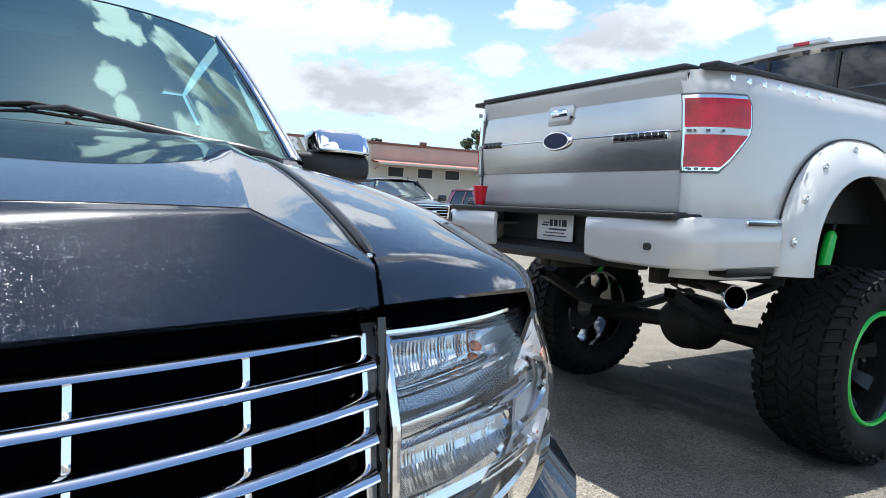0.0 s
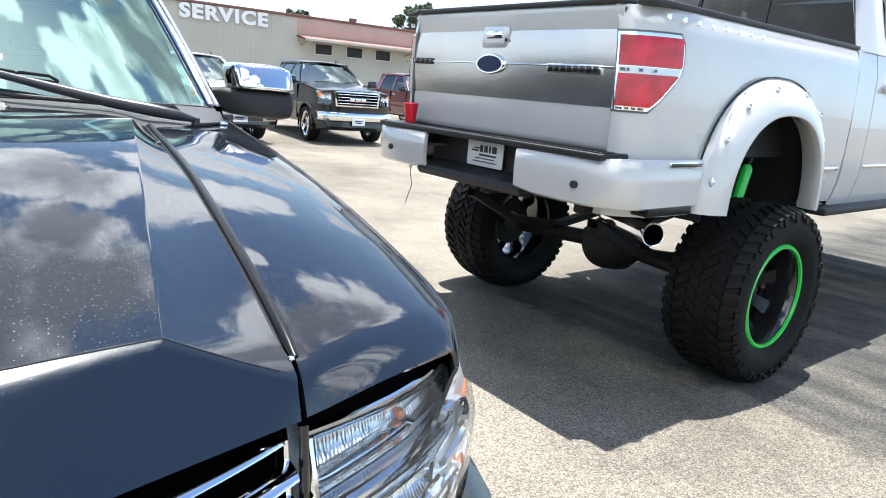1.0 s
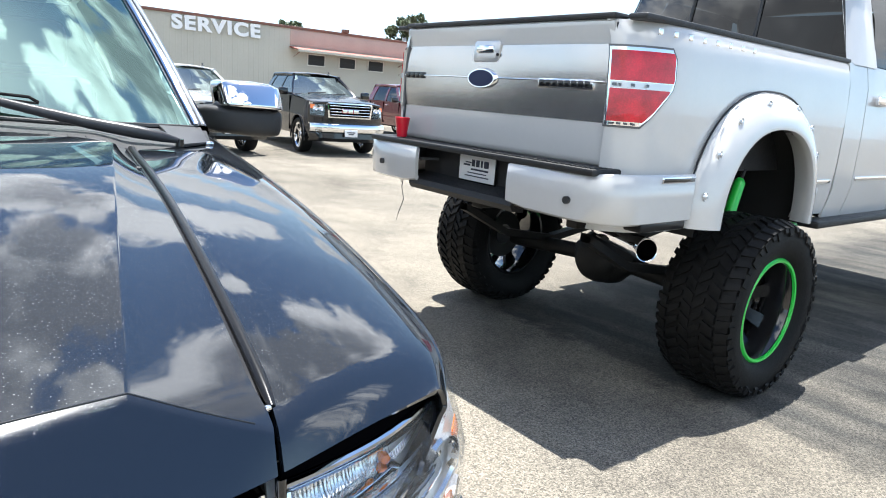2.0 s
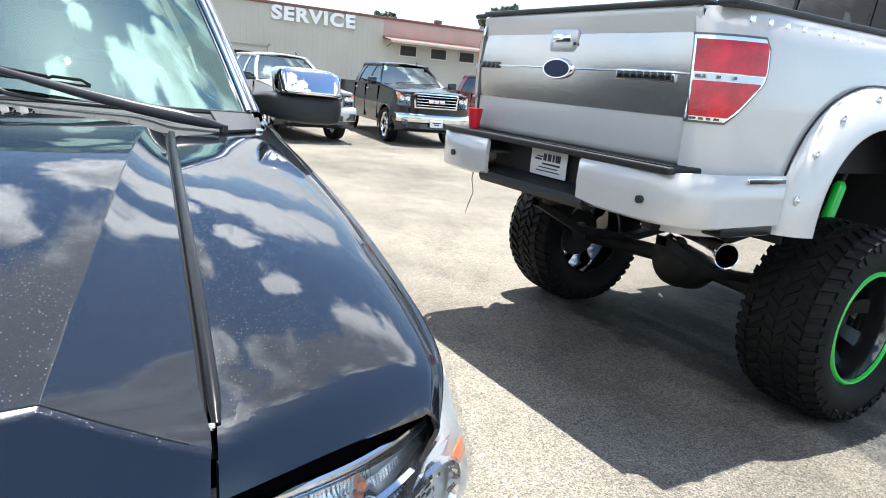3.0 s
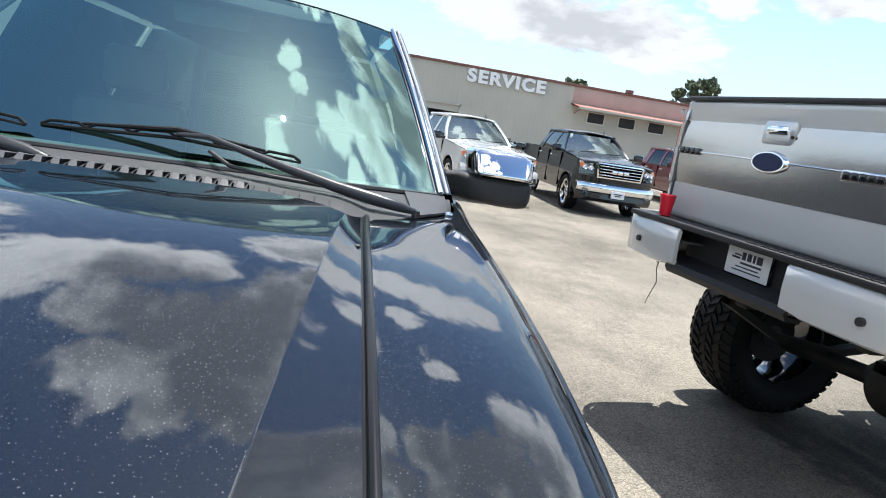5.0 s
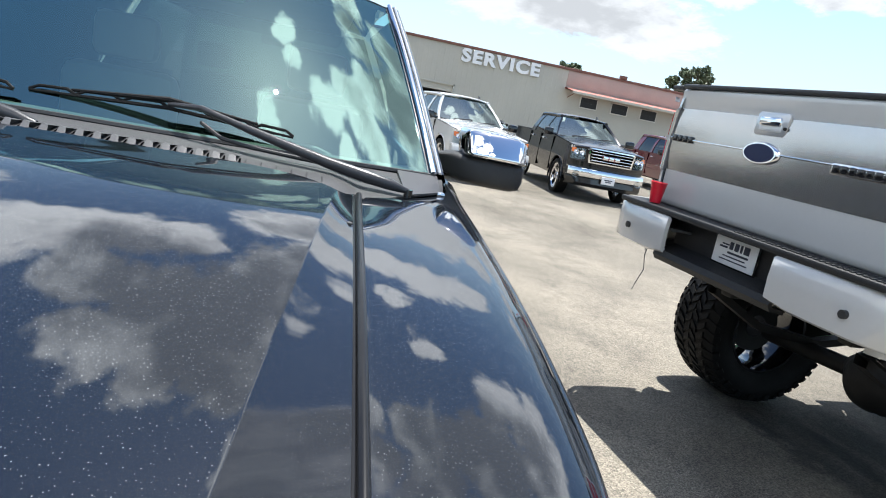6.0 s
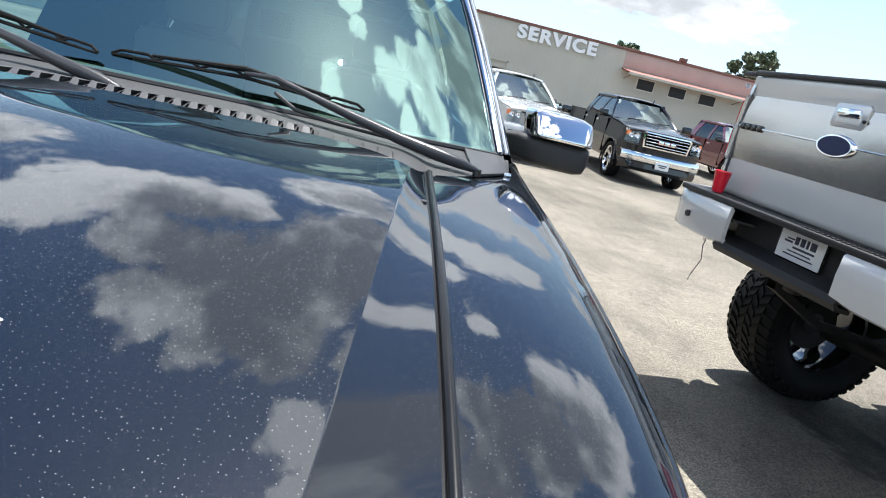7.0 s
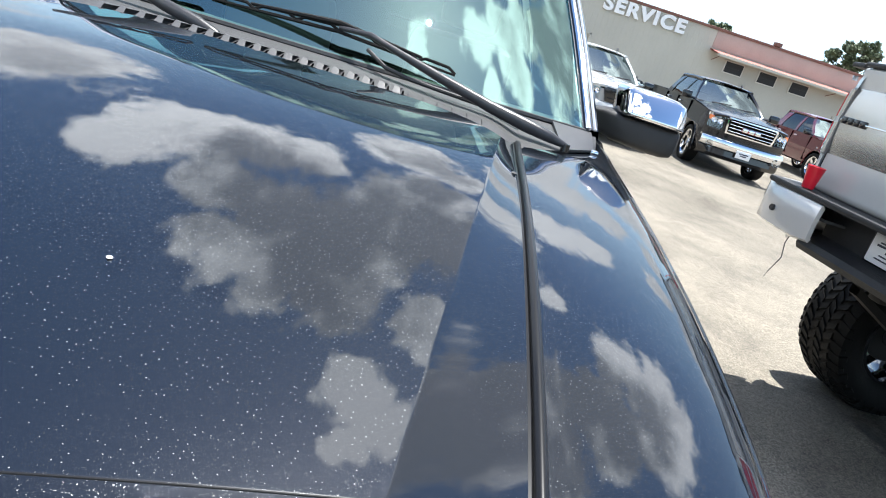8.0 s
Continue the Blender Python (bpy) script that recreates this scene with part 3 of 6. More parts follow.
def seam_gap(u):
    return interp(u, [(0.15, 0.0025), (0.19, 0.003), (0.23, 0.009)])


def hood_top(u, v):
    """Height of the bonnet's upper face."""
    t, cv = abs(v), crease_v(u)
    if t <= cv:
        return crease_z(u) + 0.013 * (1 - (t / cv) ** 2) * min(1.0, max(0.25, (1.35 - u) / 0.4))
    q = min(1.0, (t - cv) / (seam_v(u) - seam_gap(u) - cv))
    return lerp(crease_z(u), seam_z(u) + 0.005, q) - 0.002 * math.sin(math.pi * q)


def hood_point(a, s):
    """a runs from the lip (0) over the front break (1) to the trailing edge (2); s across, -1 to 1."""
    t = abs(s)
    ub = 0.088 + 0.24 * (math.hypot(0.378 * min(1.0, t / CS), 0.02) - 0.02)
    ue = 1.315 - 0.165 * min(1.0, t / CS) ** 5
    if t > CS:
        q = (t - CS) / (1 - CS)
        ub = lerp(ub, 0.165, q)
        ue = lerp(ue, 1.285, q)

    def across(u):
        cv, sv = crease_v(u), seam_v(u) - seam_gap(u)
        return cv * t / CS if t <= CS else lerp(cv, sv, (t - CS) / (1 - CS))

    if a >= 1:
        u = lerp(ub, ue, a - 1)
        v = across(u)
        return dk(u, math.copysign(v, s), hood_top(u, v))
    # the nose rolls over from the break to the lip
    vb = across(ub)
    zb = hood_top(ub, vb)
    vl = vb * 0.992
    ul, zl = -0.017 + 0.325 * (math.hypot(vl, 0.03) - 0.03), 1.181
    # a narrow shallow band below the break, then a steeper face
    band = lerp(0.036, 0.008, min(1.0, t / CS) ** 1.5)
    w0 = radians(27)
    knee = (ub - band * math.cos(w0), zb - band * math.sin(w0))
    k = 1 - a
    r = 0.5 * band / math.hypot(knee[0] - ul, knee[1] - zl)
    if k < 0.2:
        q = 0.5 * k / 0.2
        u, z = lerp(ub, knee[0], q), lerp(zb, knee[1], q)
    elif k < 0.5:
        q = (k - 0.2) / 0.3
        p0 = (lerp(ub, knee[0], 0.5), lerp(zb, knee[1], 0.5))
        p1 = (lerp(knee[0], ul, r), lerp(knee[1], zl, r))
        u, z = [(1 - q) ** 2 * e + 2 * q * (1 - q) * f + q * q * g for e, f, g in zip(p0, knee, p1)]
    else:
        q = lerp(r, 1.0, (k - 0.5) / 0.5)
        u, z = lerp(knee[0], ul, q), lerp(knee[1], zl, q)
    return dk(u, math.copysign(lerp(vb, vl, k), s), z)


def fender_inner(u):
    """Inner edge of the fender's top: along the seam, then round the end of the cowl."""
    if u <= 1.27:
        return seam_v(u) + seam_gap(u), seam_z(u) + 0.004
    return smooth(u, [(1.27, 0.549), (1.33, 0.6), (1.4, 0.668), (1.6, 0.785), (1.75, 0.842), (1.95, 0.87)]), smooth(u, [(1.1, 1.373), (1.27, 1.3795), (1.4, 1.3725), (1.6, 1.363), (1.75, 1.36), (1.95, 1.359)])


def fender_ridge(u):
    v = smooth(u, [(0.2, 0.752), (0.25, 0.776), (0.3, 0.797), (0.37, 0.815), (0.46, 0.828), (0.625, 0.839), (0.79, 0.845), (0.95, 0.848), (1.28, 0.851), (1.6, 0.859), (1.75, 0.871), (1.95, 0.885)])
    z = smooth(u, [(0.2, 1.17), (0.25, 1.181), (0.3, 1.191), (0.46, 1.217), (0.625, 1.243), (0.79, 1.268), (0.95, 1.289), (1.11, 1.308), (1.28, 1.324), (1.44, 1.337), (1.6, 1.347), (1.75, 1.353), (1.95, 1.355)])
    return v, z


def fender_point(a, c, side):
    """a 0 at the lamp to 1 at the door, c 0 at the bonnet seam, 0.6 at the shoulder, 1 at the bottom of the flank."""
    q = min(1.0, c / 0.6)
    u0 = 0.142 + 0.11 * q**1.1
    u = lerp(u0, 1.95, a)
    (vi, zi), (vo, zo) = fender_inner(u), fender_ridge(u)
    v = lerp(vi, vo, q)
    k = min(1.0, max(0.0, (u - 0.15) / 0.4))
    z = lerp(zi, zo, lerp(q**1.25, 0.8 * q**1.1 + 0.2 * q**14, k)) + 0.004 * k * math.sin(math.pi * q)
    # the front rolls down to the edge above the lamp
    x = min(1.0, (u - u0) / (0.035 + 0.075 * q))
    edge = 1.181 - 0.03 * max(0.0, (q - 0.93) / 0.07) ** 2
    z = lerp(edge, z, 1 - (1 - x) ** 2.3)
    if c > 0.6:
        w = (c - 0.6) / 0.4
        roll = min(1.0, w / 0.12)
        v = vo + 0.016 * math.sin(roll * math.pi / 2) - 0.02 * max(0, w - 0.6)
        z = z - 0.016 * (1 - math.cos(roll * math.pi / 2)) - max(0.0, w - 0.12) / 0.88 * (z - 0.72)
        v -= 0.045 * math.exp(-(((u - u0) / 0.07) ** 1.4)) * min(1.0, w * 4)
    return dk(u, side * v, z)


def black_truck():
    t = thing("black_pickup_truck", pose(2.36, -2.85, 0, 0, 0, -6), "glossy black pickup truck with chrome grille and chrome mirror caps", "truck")
    sr = sorted({i / 32 for i in range(-32, 33)} | {-CS, CS, -0.775, 0.775, -0.785, 0.785, 0.992, -0.992})
    ar = [i / 20 for i in range(20)] + [0.98, 0.99, 0.996, 1.0, 1.002, 1.006] + [1.02 + 0.98 * i / 40 for i in range(40)] + [1.99, 2.0]
    part("bonnet", grid([[hood_point(a, s) for s in sr] for a in ar], 0.01), M["black_paint"], t, "glossy black bonnet with raised centre, dust specks", sharp=40)
    # a thin dark bead paints the crease's shadow line just below the break
    shade_bead = tube([Vector(hood_point(0.995, s)) + Vector((0, 0, -0.0004)) for s in sr if abs(s) < 0.99], 0.0011, 6)
    part("crease_shade_line", shade_bead, M["satin"], t, "thin dark bead drawing the shadow line of the bonnet's front break")
    for side in (1, -1):
        cs = [0.6 * i / 22 for i in range(20)] + [0.545, 0.56, 0.57, 0.58, 0.588, 0.594, 0.6] + [0.606, 0.614, 0.624, 0.636, 0.648, 0.66, 0.7, 0.76, 0.84, 0.92, 1.0]
        aa = sorted({(i / 44) ** 1.6 for i in range(45)} | {0.0006, 0.0015})
        part("fender", grid([[fender_point(a, c, side) for c in cs] for a in aa], 0.006), M["black_paint"], t, sharp=55)
        # rubber strip in the seam between bonnet and fender: a round lip and a thinner bead beside it
        us = [0.192 + 0.022 * i for i in range(51)]
        strip = part("seam_strip", tube([dk(u, side * (seam_v(u) + 0.0035), seam_z(u) + 0.003) for u in us], [0.004, 0.0065] + [0.0075] * 49, 10), M["satin"], t, "black rubber strip in the bonnet seam")
        part("strip_bead", tube([dk(u, side * (seam_v(u) - 0.0065), seam_z(u) + 0.0005) for u in us], [0.002, 0.0035] + [0.004] * 49, 8), M["satin"], strip)
        # dark sheet under the strip, its colour standing for shade down in the seam
        part("seam_gap", grid([[dk(u, side * (seam_v(u) - 0.012), seam_z(u) - 0.012), dk(u, side * (seam_v(u) + 0.012), seam_z(u) - 0.012)] for u in [0.172] + us]), M["shade_black"], strip)
        part("seam_clip", boxed((-0.194, min(side * 0.507, side * 0.514), 1.224), (-0.187, max(side * 0.507, side * 0.514), 1.231), 0.002), M["chrome"], t, "small chrome clip")
        part("bonnet_plug", revolve([(0.0, 0.007), (0.003, 0.0065), (0.005, 0.003), (0.005, 0.0)], 12, axis="z"), M["plastic"], t).location = Vector(dk(0.985, side * 0.512, hood_top(0.985, 0.512) - 0.001))
        part("engine_bay_side", prism([(-1.3, 0.75), (-0.17, 0.75), (-0.17, 1.14), (-0.3, 1.2), (-1.3, 1.3)], side * 0.46 - 0.01, side * 0.46 + 0.01, "y"), M["shade_black"], t)

    # grey strip of louvres between the bonnet's trailing edge and the glass
    def base_u(v):
        return 1.52 + 0.195 * (abs(v) / 0.785) ** 2.2

    def edge_u(v):
        return 1.318 - 0.165 * min(1.0, abs(v) / 0.476) ** 5 if abs(v) < 0.476 else interp(abs(v), [(0.476, 1.155), (0.535, 1.288), (0.6, 1.335), (0.672, 1.405), (0.79, 1.605), (0.85, 1.76)])

    def cowl_at(v, q):
        u = lerp(edge_u(v) + 0.004, max(base_u(v), edge_u(v) + 0.02), q)
        return dk(u, v, lerp(interp(abs(v), [(0, 1.391), (0.45, 1.39), (0.55, 1.37), (0.672, 1.378), (0.82, 1.366)]), 1.42 - 0.022 * (v / 0.785) ** 2, q**0.8))

    vv = sorted({i / 30 * 0.82 for i in range(-30, 31)} | {-0.476, 0.476, -0.535, 0.535})
    cowl = part("cowl_louvres", grid([[cowl_at(v, q) for q in (0, 0.03, 0.25, 0.5, 0.75, 0.97, 1)] for v in vv], 0.006), M["cowl_grey"], t, "sun-bleached grey plastic cowl louvres")
    for k in range(26):
        v = -0.42 + 0.0365 * k
        if v > 0.49:
            break
        f0, f1 = Vector(cowl_at(v, 0.06)), Vector(cowl_at(v, 0.55))
        side_way = Vector((0, 1, 0))
        if v < 0.25:
            # a small scoop, open on one side
            lift = Vector((0, 0, 0.02))
            bm = bmesh.new()
            pts = [f0, f0 + side_way * 0.024, f1 + side_way * 0.02, f1 + side_way * 0.012, f0.lerp(f1, 0.35) + lift + side_way * 0.003, f0.lerp(f1, 0.3) + lift * 0.9 + side_way * 0.017]
            a = [bm.verts.new(p + Vector((0, 0, 0.001))) for p in pts]
            for f in ((0, 4, 3), (0, 1, 5, 4), (4, 5, 2, 3), (0, 1, 2, 3)):
                bm.faces.new([a[x] for x in f])
            part("louvre", bm, M["cowl_end"], cowl, smooth=False)
            # near-black plate laid on top, painting the shade inside the slot
            s0, s1 = f0.lerp(f1, 0.1), f0.lerp(f1, 0.75)
            bm = bmesh.new()
            ring = [bm.verts.new(p + Vector((0, 0, 0.0025))) for p in (s0 + side_way * 0.023, s0 + side_way * 0.031, s1 + side_way * 0.025, s1 + side_way * 0.0215)]
            bmesh.ops.solidify(bm, geom=[bm.faces.new(ring)], thickness=0.003)
            part("louvre_slot", bm, M["shade_black"], cowl)
        else:
            bm = tube([f0.lerp(f1, 0.2) + Vector((0, 0, 0.001)), f0.lerp(f1, 0.75) + Vector((0, 0, 0.001))], 0.0018, 5)
            part("louvre_slot", bm, M["plastic"], cowl)
    for side in (1, -1):
        rows = []
        for v in (0.67, 0.69, 0.71, 0.73, 0.75, 0.77, 0.79, 0.8):
            rows.append([Vector(cowl_at(side * v, q)) + Vector((0, 0, 0.004 + 0.006 * q)) for q in (0, 0.3, 0.65, 1.0)])
        part("cowl_end", grid(rows, 0.006), M["cowl_end"], t, "pale grey plastic cowl end")
        part("fender_clip", boxed(dk(1.64, side * 0.8 - 0.012, 1.362), dk(1.605, side * 0.8 + 0.012, 1.374), 0.005), M["chrome"], t, "small chrome clip")
    part("washer_hose", tube([dk(1.545, 0.142, 1.462), dk(1.5, 0.2, 1.436), dk(1.48, 0.27, 1.428), dk(1.47, 0.36, 1.424), dk(1.46, 0.47, 1.42), dk(1.45, 0.56, 1.412)], 0.0055, 8), M["plastic"], t)

    # windscreen: bowed in plan, leaning back
    def ws(s, h):
        tt = abs(s)
        u = lerp(1.52 + 0.195 * tt**2.2, 2.2 + 0.235 * tt**2.4, h)
        v = s * lerp(0.785, 0.63, h)
        z = lerp(1.42 - 0.018 * tt**2, 1.955 - 0.03 * tt**2, h) + 0.02 * math.sin(math.pi * h)
        return dk(u, v, z)
    cols = [i / 14 for i in range(-14, 15)]
    glassy = part("windscreen", grid([[ws(s, h) for s in cols] for h in [i / 10 for i in range(11)]]), M["windshield"], t, "greenish windscreen reflecting clouds")
    glassy.visible_shadow = False
    part("windscreen_seal", tube([ws(s, 0.005) for s in cols], 0.008, 6), M["plastic"], t)
    for side in (1, -1):
        pil = []
        for h in [i / 10 for i in range(0, 11)]:
            p = Vector(ws(side, h))
            pil.append([p + Vector((0.0, side * -0.012, 0.006)), p + Vector((-0.01, side * 0.02, 0.012)), p + Vector((-0.035, side * 0.042, 0.008)), p + Vector((-0.08, side * 0.06, -0.02)), p + Vector((-0.08, side * 0.02, -0.04))])
        part("a_pillar", grid(pil, close=True), M["black_paint"], t)
        part("pillar_trim", tube([Vector(ws(side, h)) + Vector((0.0, side * 0.002, 0.012)) for h in [i / 10 for i in range(11)]], 0.0085, 8), M["chrome"], t, "bright pillar trim")
        part("pillar_trim", tube([Vector(ws(side, h)) + Vector((-0.012, side * 0.024, 0.013)) for h in [i / 10 for i in range(11)]], 0.005, 6), M["silver"], t)
    # roof
    rf = []
    for k in range(9):
        q = k / 8
        row = []
        for s in cols:
            p = Vector(ws(s, 1.0))
            row.append((lerp(p.x, -4.1, q), p.y * lerp(1.0, 1.02, q), p.z + 0.035 * math.sin(math.pi * min(1, q * 1.0)) * (1 - s * s * 0.4) + 0.004))
        rf.append(row)
    part("roof", grid(rf, 0.02), M["black_paint"], t)
    part("headliner", boxed((-4.05, -0.52, 1.89), (-2.45, 0.52, 1.91), 0.01), M["seat"], t)
    part("roof_antenna", prism([(-2.9, 1.97), (-2.78, 1.97), (-2.87, 2.03)], -0.015, 0.015, "y", 0.004), M["black_paint"], t)
    # cab sides, doors, bed: below and behind the visible part
    for side in (1, -1):
        rows = []
        for u in (1.95, 2.6, 3.2, 3.8, 4.1):
            rows.append([dk(u, side * v, z) for v, z in ((0.95, 0.6), (0.985, 0.85), (0.985, 1.1), (0.965, 1.27), (0.9, 1.36))])
        part("door", grid(rows, 0.02), M["black_paint"], t)
        p0, p1 = Vector(ws(side, 0.0)), Vector(ws(side, 1.0))
        rows = [[dk(u, side * v, z) for v, z in ((0.9, 1.36), (0.8, 1.62), (0.66, 1.9))] for u in (2.5, 3.2, 4.1)]
        part("side_window", grid(rows), M["dark_glass"], t)
        rows = [[dk(u, side * v, z) for v, z in ((0.95, 0.65), (0.985, 0.9), (0.975, 1.2), (0.95, 1.36), (0.85, 1.37))] for u in (4.12, 4.8, 5.6)]
        part("bed_side", grid(rows, 0.02), M["black_paint"], t)
    part("tailgate", boxed((-5.62, -0.8, 0.7), (-5.56, 0.8, 1.36), 0.015), M["black_paint"], t)
    part("bed_floor", boxed((-5.56, -0.82, 0.72), (-4.14, 0.82, 0.78), 0.01), M["plastic"], t)
    part("cab_back", grid([[(-4.12, v * w, z) for v in (-1, 0, 1)] for z, w in ((0.7, 0.95), (1.3, 0.94), (1.4, 0.88), (1.9, 0.64))], 0.03), M["black_paint"], t)
    part("cab_floor", boxed((-4.1, -0.9, 0.55), (-1.6, 0.9, 0.62), 0.01), M["plastic"], t)
    part("firewall", boxed((-1.62, -0.8, 0.6), (-1.58, 0.8, 1.3), 0.01), M["plastic"], t)
    # interior
    rows = []
    for s in cols:
        tt = abs(s)
        rows.append([dk(1.48 + 0.255 * tt**2.2, s * 0.76, 1.4 - 0.02 * tt**2), dk(1.66 + 0.18 * tt**2, s * 0.77, 1.402), dk(1.9 + 0.08 * tt**2, s * 0.77, 1.395), dk(2.05, s * 0.77, 1.33), dk(2.0, s * 0.77, 1.0)])
    part("dashboard", grid(rows, 0.01), M["dash"], t)
    for v in (0.4, -0.4):
        bm = boxed(dk(2.75, v - 0.24, 0.85), dk(2.3, v + 0.24, 1.0), 0.05)
        box(bm, dk(2.95, v - 0.23, 0.95), dk(2.78, v + 0.23, 1.52), 0.06)
        part("seat", bm, M["seat"], t)
        part("headrest", boxed(dk(2.95, v - 0.13, 1.55), dk(2.84, v + 0.13, 1.74), 0.04), M["seat"], t)
    bm = bmesh.new()
    ring = [(dk(2.17 + 0.19 * 0.42 * math.sin(a), 0.4 + 0.19 * math.cos(a), 1.2 + 0.19 * 0.9 * math.sin(a))) for a in [2 * math.pi * k / 28 for k in range(29)]]
    part("steering_wheel", tube(ring, 0.016, 8, bm), M["dash"], t)
    part("rear_view_mirror", boxed(dk(2.3, -0.13, 1.82), dk(2.26, 0.13, 1.89), 0.015), M["dash"], t)
    # wipers
    def wiper(path, radii, blade):
        arm = part("wiper_arm", tube([dk(*p) for p in path], radii, 10), M["arm_grey"], t, "black wiper arm")
        b = [Vector(dk(*p)) for p in blade]
        low = Vector((0.006, 0, -0.012))
        part("wiper_blade", tube([b[0] + low, b[0].lerp(b[1], 0.5) + low, b[1] + low, b[1].lerp(b[2], 0.5) + low, b[2] + low], [0.003, 0.005, 0.005, 0.005, 0.003], 6), M["rubber"], arm)
        for i in range(2):
            for k in range(3):
                p, q = b[i].lerp(b[i + 1], k / 3), b[i].lerp(b[i + 1], (k + 1) / 3)
                part("blade_bow", tube([p + low * 0.8, p.lerp(q, 0.2) + Vector((0, 0, 0.001)), p.lerp(q, 0.8) + Vector((0, 0, 0.001)), q + low * 0.8], 0.0042, 6), M["rubber"], arm)
        part("blade_spine", tube([b[0].lerp(b[1], 0.3), b[1] + Vector((0, 0, 0.008)), b[1].lerp(b[2], 0.7)], [0.004, 0.008, 0.004], 8), M["rubber"], arm)
        c = Vector(dk(*path[0]))
        part("wiper_pivot", tube([c + Vector((0, 0, -0.014)), c + Vector((0, 0, 0.004))], 0.011, 12), M["gloss_black"], arm)
    wiper([(1.405, 0.675, 1.392), (1.4, 0.63, 1.402), (1.395, 0.566, 1.413), (1.42, 0.47, 1.428), (1.455, 0.34, 1.455), (1.49, 0.23, 1.479), (1.507, 0.175, 1.492), (1.517, 0.143, 1.5), (1.53, 0.115, 1.497), (1.545, 0.06, 1.494)], [0.007, 0.014, 0.0165, 0.0145, 0.012, 0.009, 0.0075, 0.0075, 0.007, 0.006], [(1.6, -0.277, 1.479), (1.548, 0.06, 1.496), (1.568, 0.372, 1.474)])
    wiper([(1.44, -0.2, 1.402), (1.447, -0.25, 1.415), (1.465, -0.34, 1.432), (1.505, -0.5, 1.468), (1.57, -0.66, 1.5)], [0.011, 0.0165, 0.015, 0.011, 0.006], [(1.75, -0.74, 1.49), (1.62, -0.58, 1.5), (1.57, -0.3, 1.474)])
    # mirrors: black foot and lower shell, chrome cap
    def loft(sections, bulge, lean=0.0, seg=28):
        """Rounded sections (v, u0, u1, z0, z1) joined along v, closed at both ends."""
        rows = []
        for v, u0, u1, z0, z1 in sections:
            row = []
            for k in range(seg):
                a = 2 * math.pi * k / seg
                c, w = math.cos(a), math.sin(a)
                h = (z1 - z0) / 2 * math.copysign(abs(w) ** bulge, w)
                row.append(((u0 + u1) / 2 + (u1 - u0) / 2 * math.copysign(abs(c) ** bulge, c) + lean * h, v, (z0 + z1) / 2 + h))
            rows.append([dk(*p) for p in row])
        bm = grid(rows, close=True)
        vs = list(bm.verts)
        bm.faces.new(vs[:seg])
        bm.faces.new(vs[-seg:])
        return bm

    for side in (1, -1):
        shell = part("mirror_shell", loft([(side * v, *r) for v, *r in ((0.85, 2.08, 2.14, 1.4, 1.45), (0.9, 2.04, 2.16, 1.382, 1.462), (0.94, 1.995, 2.18, 1.37, 1.466), (1.04, 1.985, 2.19, 1.36, 1.464), (1.12, 2.0, 2.19, 1.357, 1.46), (1.155, 2.02, 2.185, 1.362, 1.458), (1.172, 2.05, 2.17, 1.38, 1.45))], 0.45), M["plastic"], t, "black plastic mirror housing", sharp=60)
        part("mirror_cap", loft([(side * v, *r) for v, *r in ((0.936, 2.03, 2.14, 1.466, 1.53), (0.941, 2.0, 2.16, 1.463, 1.548), (0.96, 1.985, 2.17, 1.463, 1.554), (1.05, 1.98, 2.18, 1.461, 1.556), (1.12, 1.993, 2.18, 1.459, 1.55), (1.15, 2.01, 2.175, 1.457, 1.54), (1.166, 2.04, 2.16, 1.457, 1.52))], 0.3, 0.55), M["chrome"], shell, "chrome mirror cap", sharp=70)
    # grille
    def front_u(v):
        return -0.015 + 0.58 * v * v
    # dark sheet behind the bars paints in the shade of the grille's depth
    gr = part("grille_shade_sheet", grid([[dk(front_u(v) + 0.075, v, z) for v in [i / 20 for i in range(-10, 11)]] for z in (0.7, 0.95, 1.19)]), M["shade_black"], t)
    vs = [i / 38 for i in range(-19, 20)]
    for z in (1.121, 1.084, 1.047, 1.01, 0.973, 0.936, 0.899, 0.862):
        rows = [[dk(front_u(v) - 0.2 * (1.121 - z) + du, v, z + dz) for du, dz in ((0.03, 0.0042), (0.014, 0.0045), (0.004, 0.003), (-0.002, -0.001), (-0.003, -0.003), (-0.001, -0.0046), (0.008, -0.0052), (0.03, -0.0052))] for v in vs]
        part("grille_bar", grid(rows, close=True), M["chrome"], t, sharp=30)
    for v in (-0.497, -0.363, -0.226, -0.075, 0.075, 0.226, 0.363, 0.497):
        part("grille_upright", prism([(-front_u(v) - 0.06, 1.147), (-front_u(v) - 0.034, 1.147), (-front_u(v) + 0.03, 0.85), (-front_u(v), 0.85)], v - 0.0035, v + 0.0035, "y", 0.0015), M["chrome"], t)
    part("grille_header", grid([[dk(front_u(v) + du, v, z) for du, z in ((0.05, 1.1535), (0.039, 1.153), (0.032, 1.1495), (0.03, 1.146), (0.034, 1.143), (0.05, 1.1425))] for v in [i / 40 * 1.04 for i in range(-19, 20)]], close=True), M["chrome"], t)
    # headlamps
    for side in (1, -1):
        def lamp(q, z, back=0.0):
            v = lerp(0.523, 0.902, q) - 0.045 * max(0.0, (z - 1.0) / 0.155) * q
            u = 0.182 + 0.075 * q + 0.13 * q**3.2 - 0.05 * min(1.0, max(0.0, (1.16 - z) / 0.1)) * (1 - q * 0.6)
            return Vector(dk(u + back * (1 - 0.5 * q**3), side * (v - 0.7 * back * q**3), z))
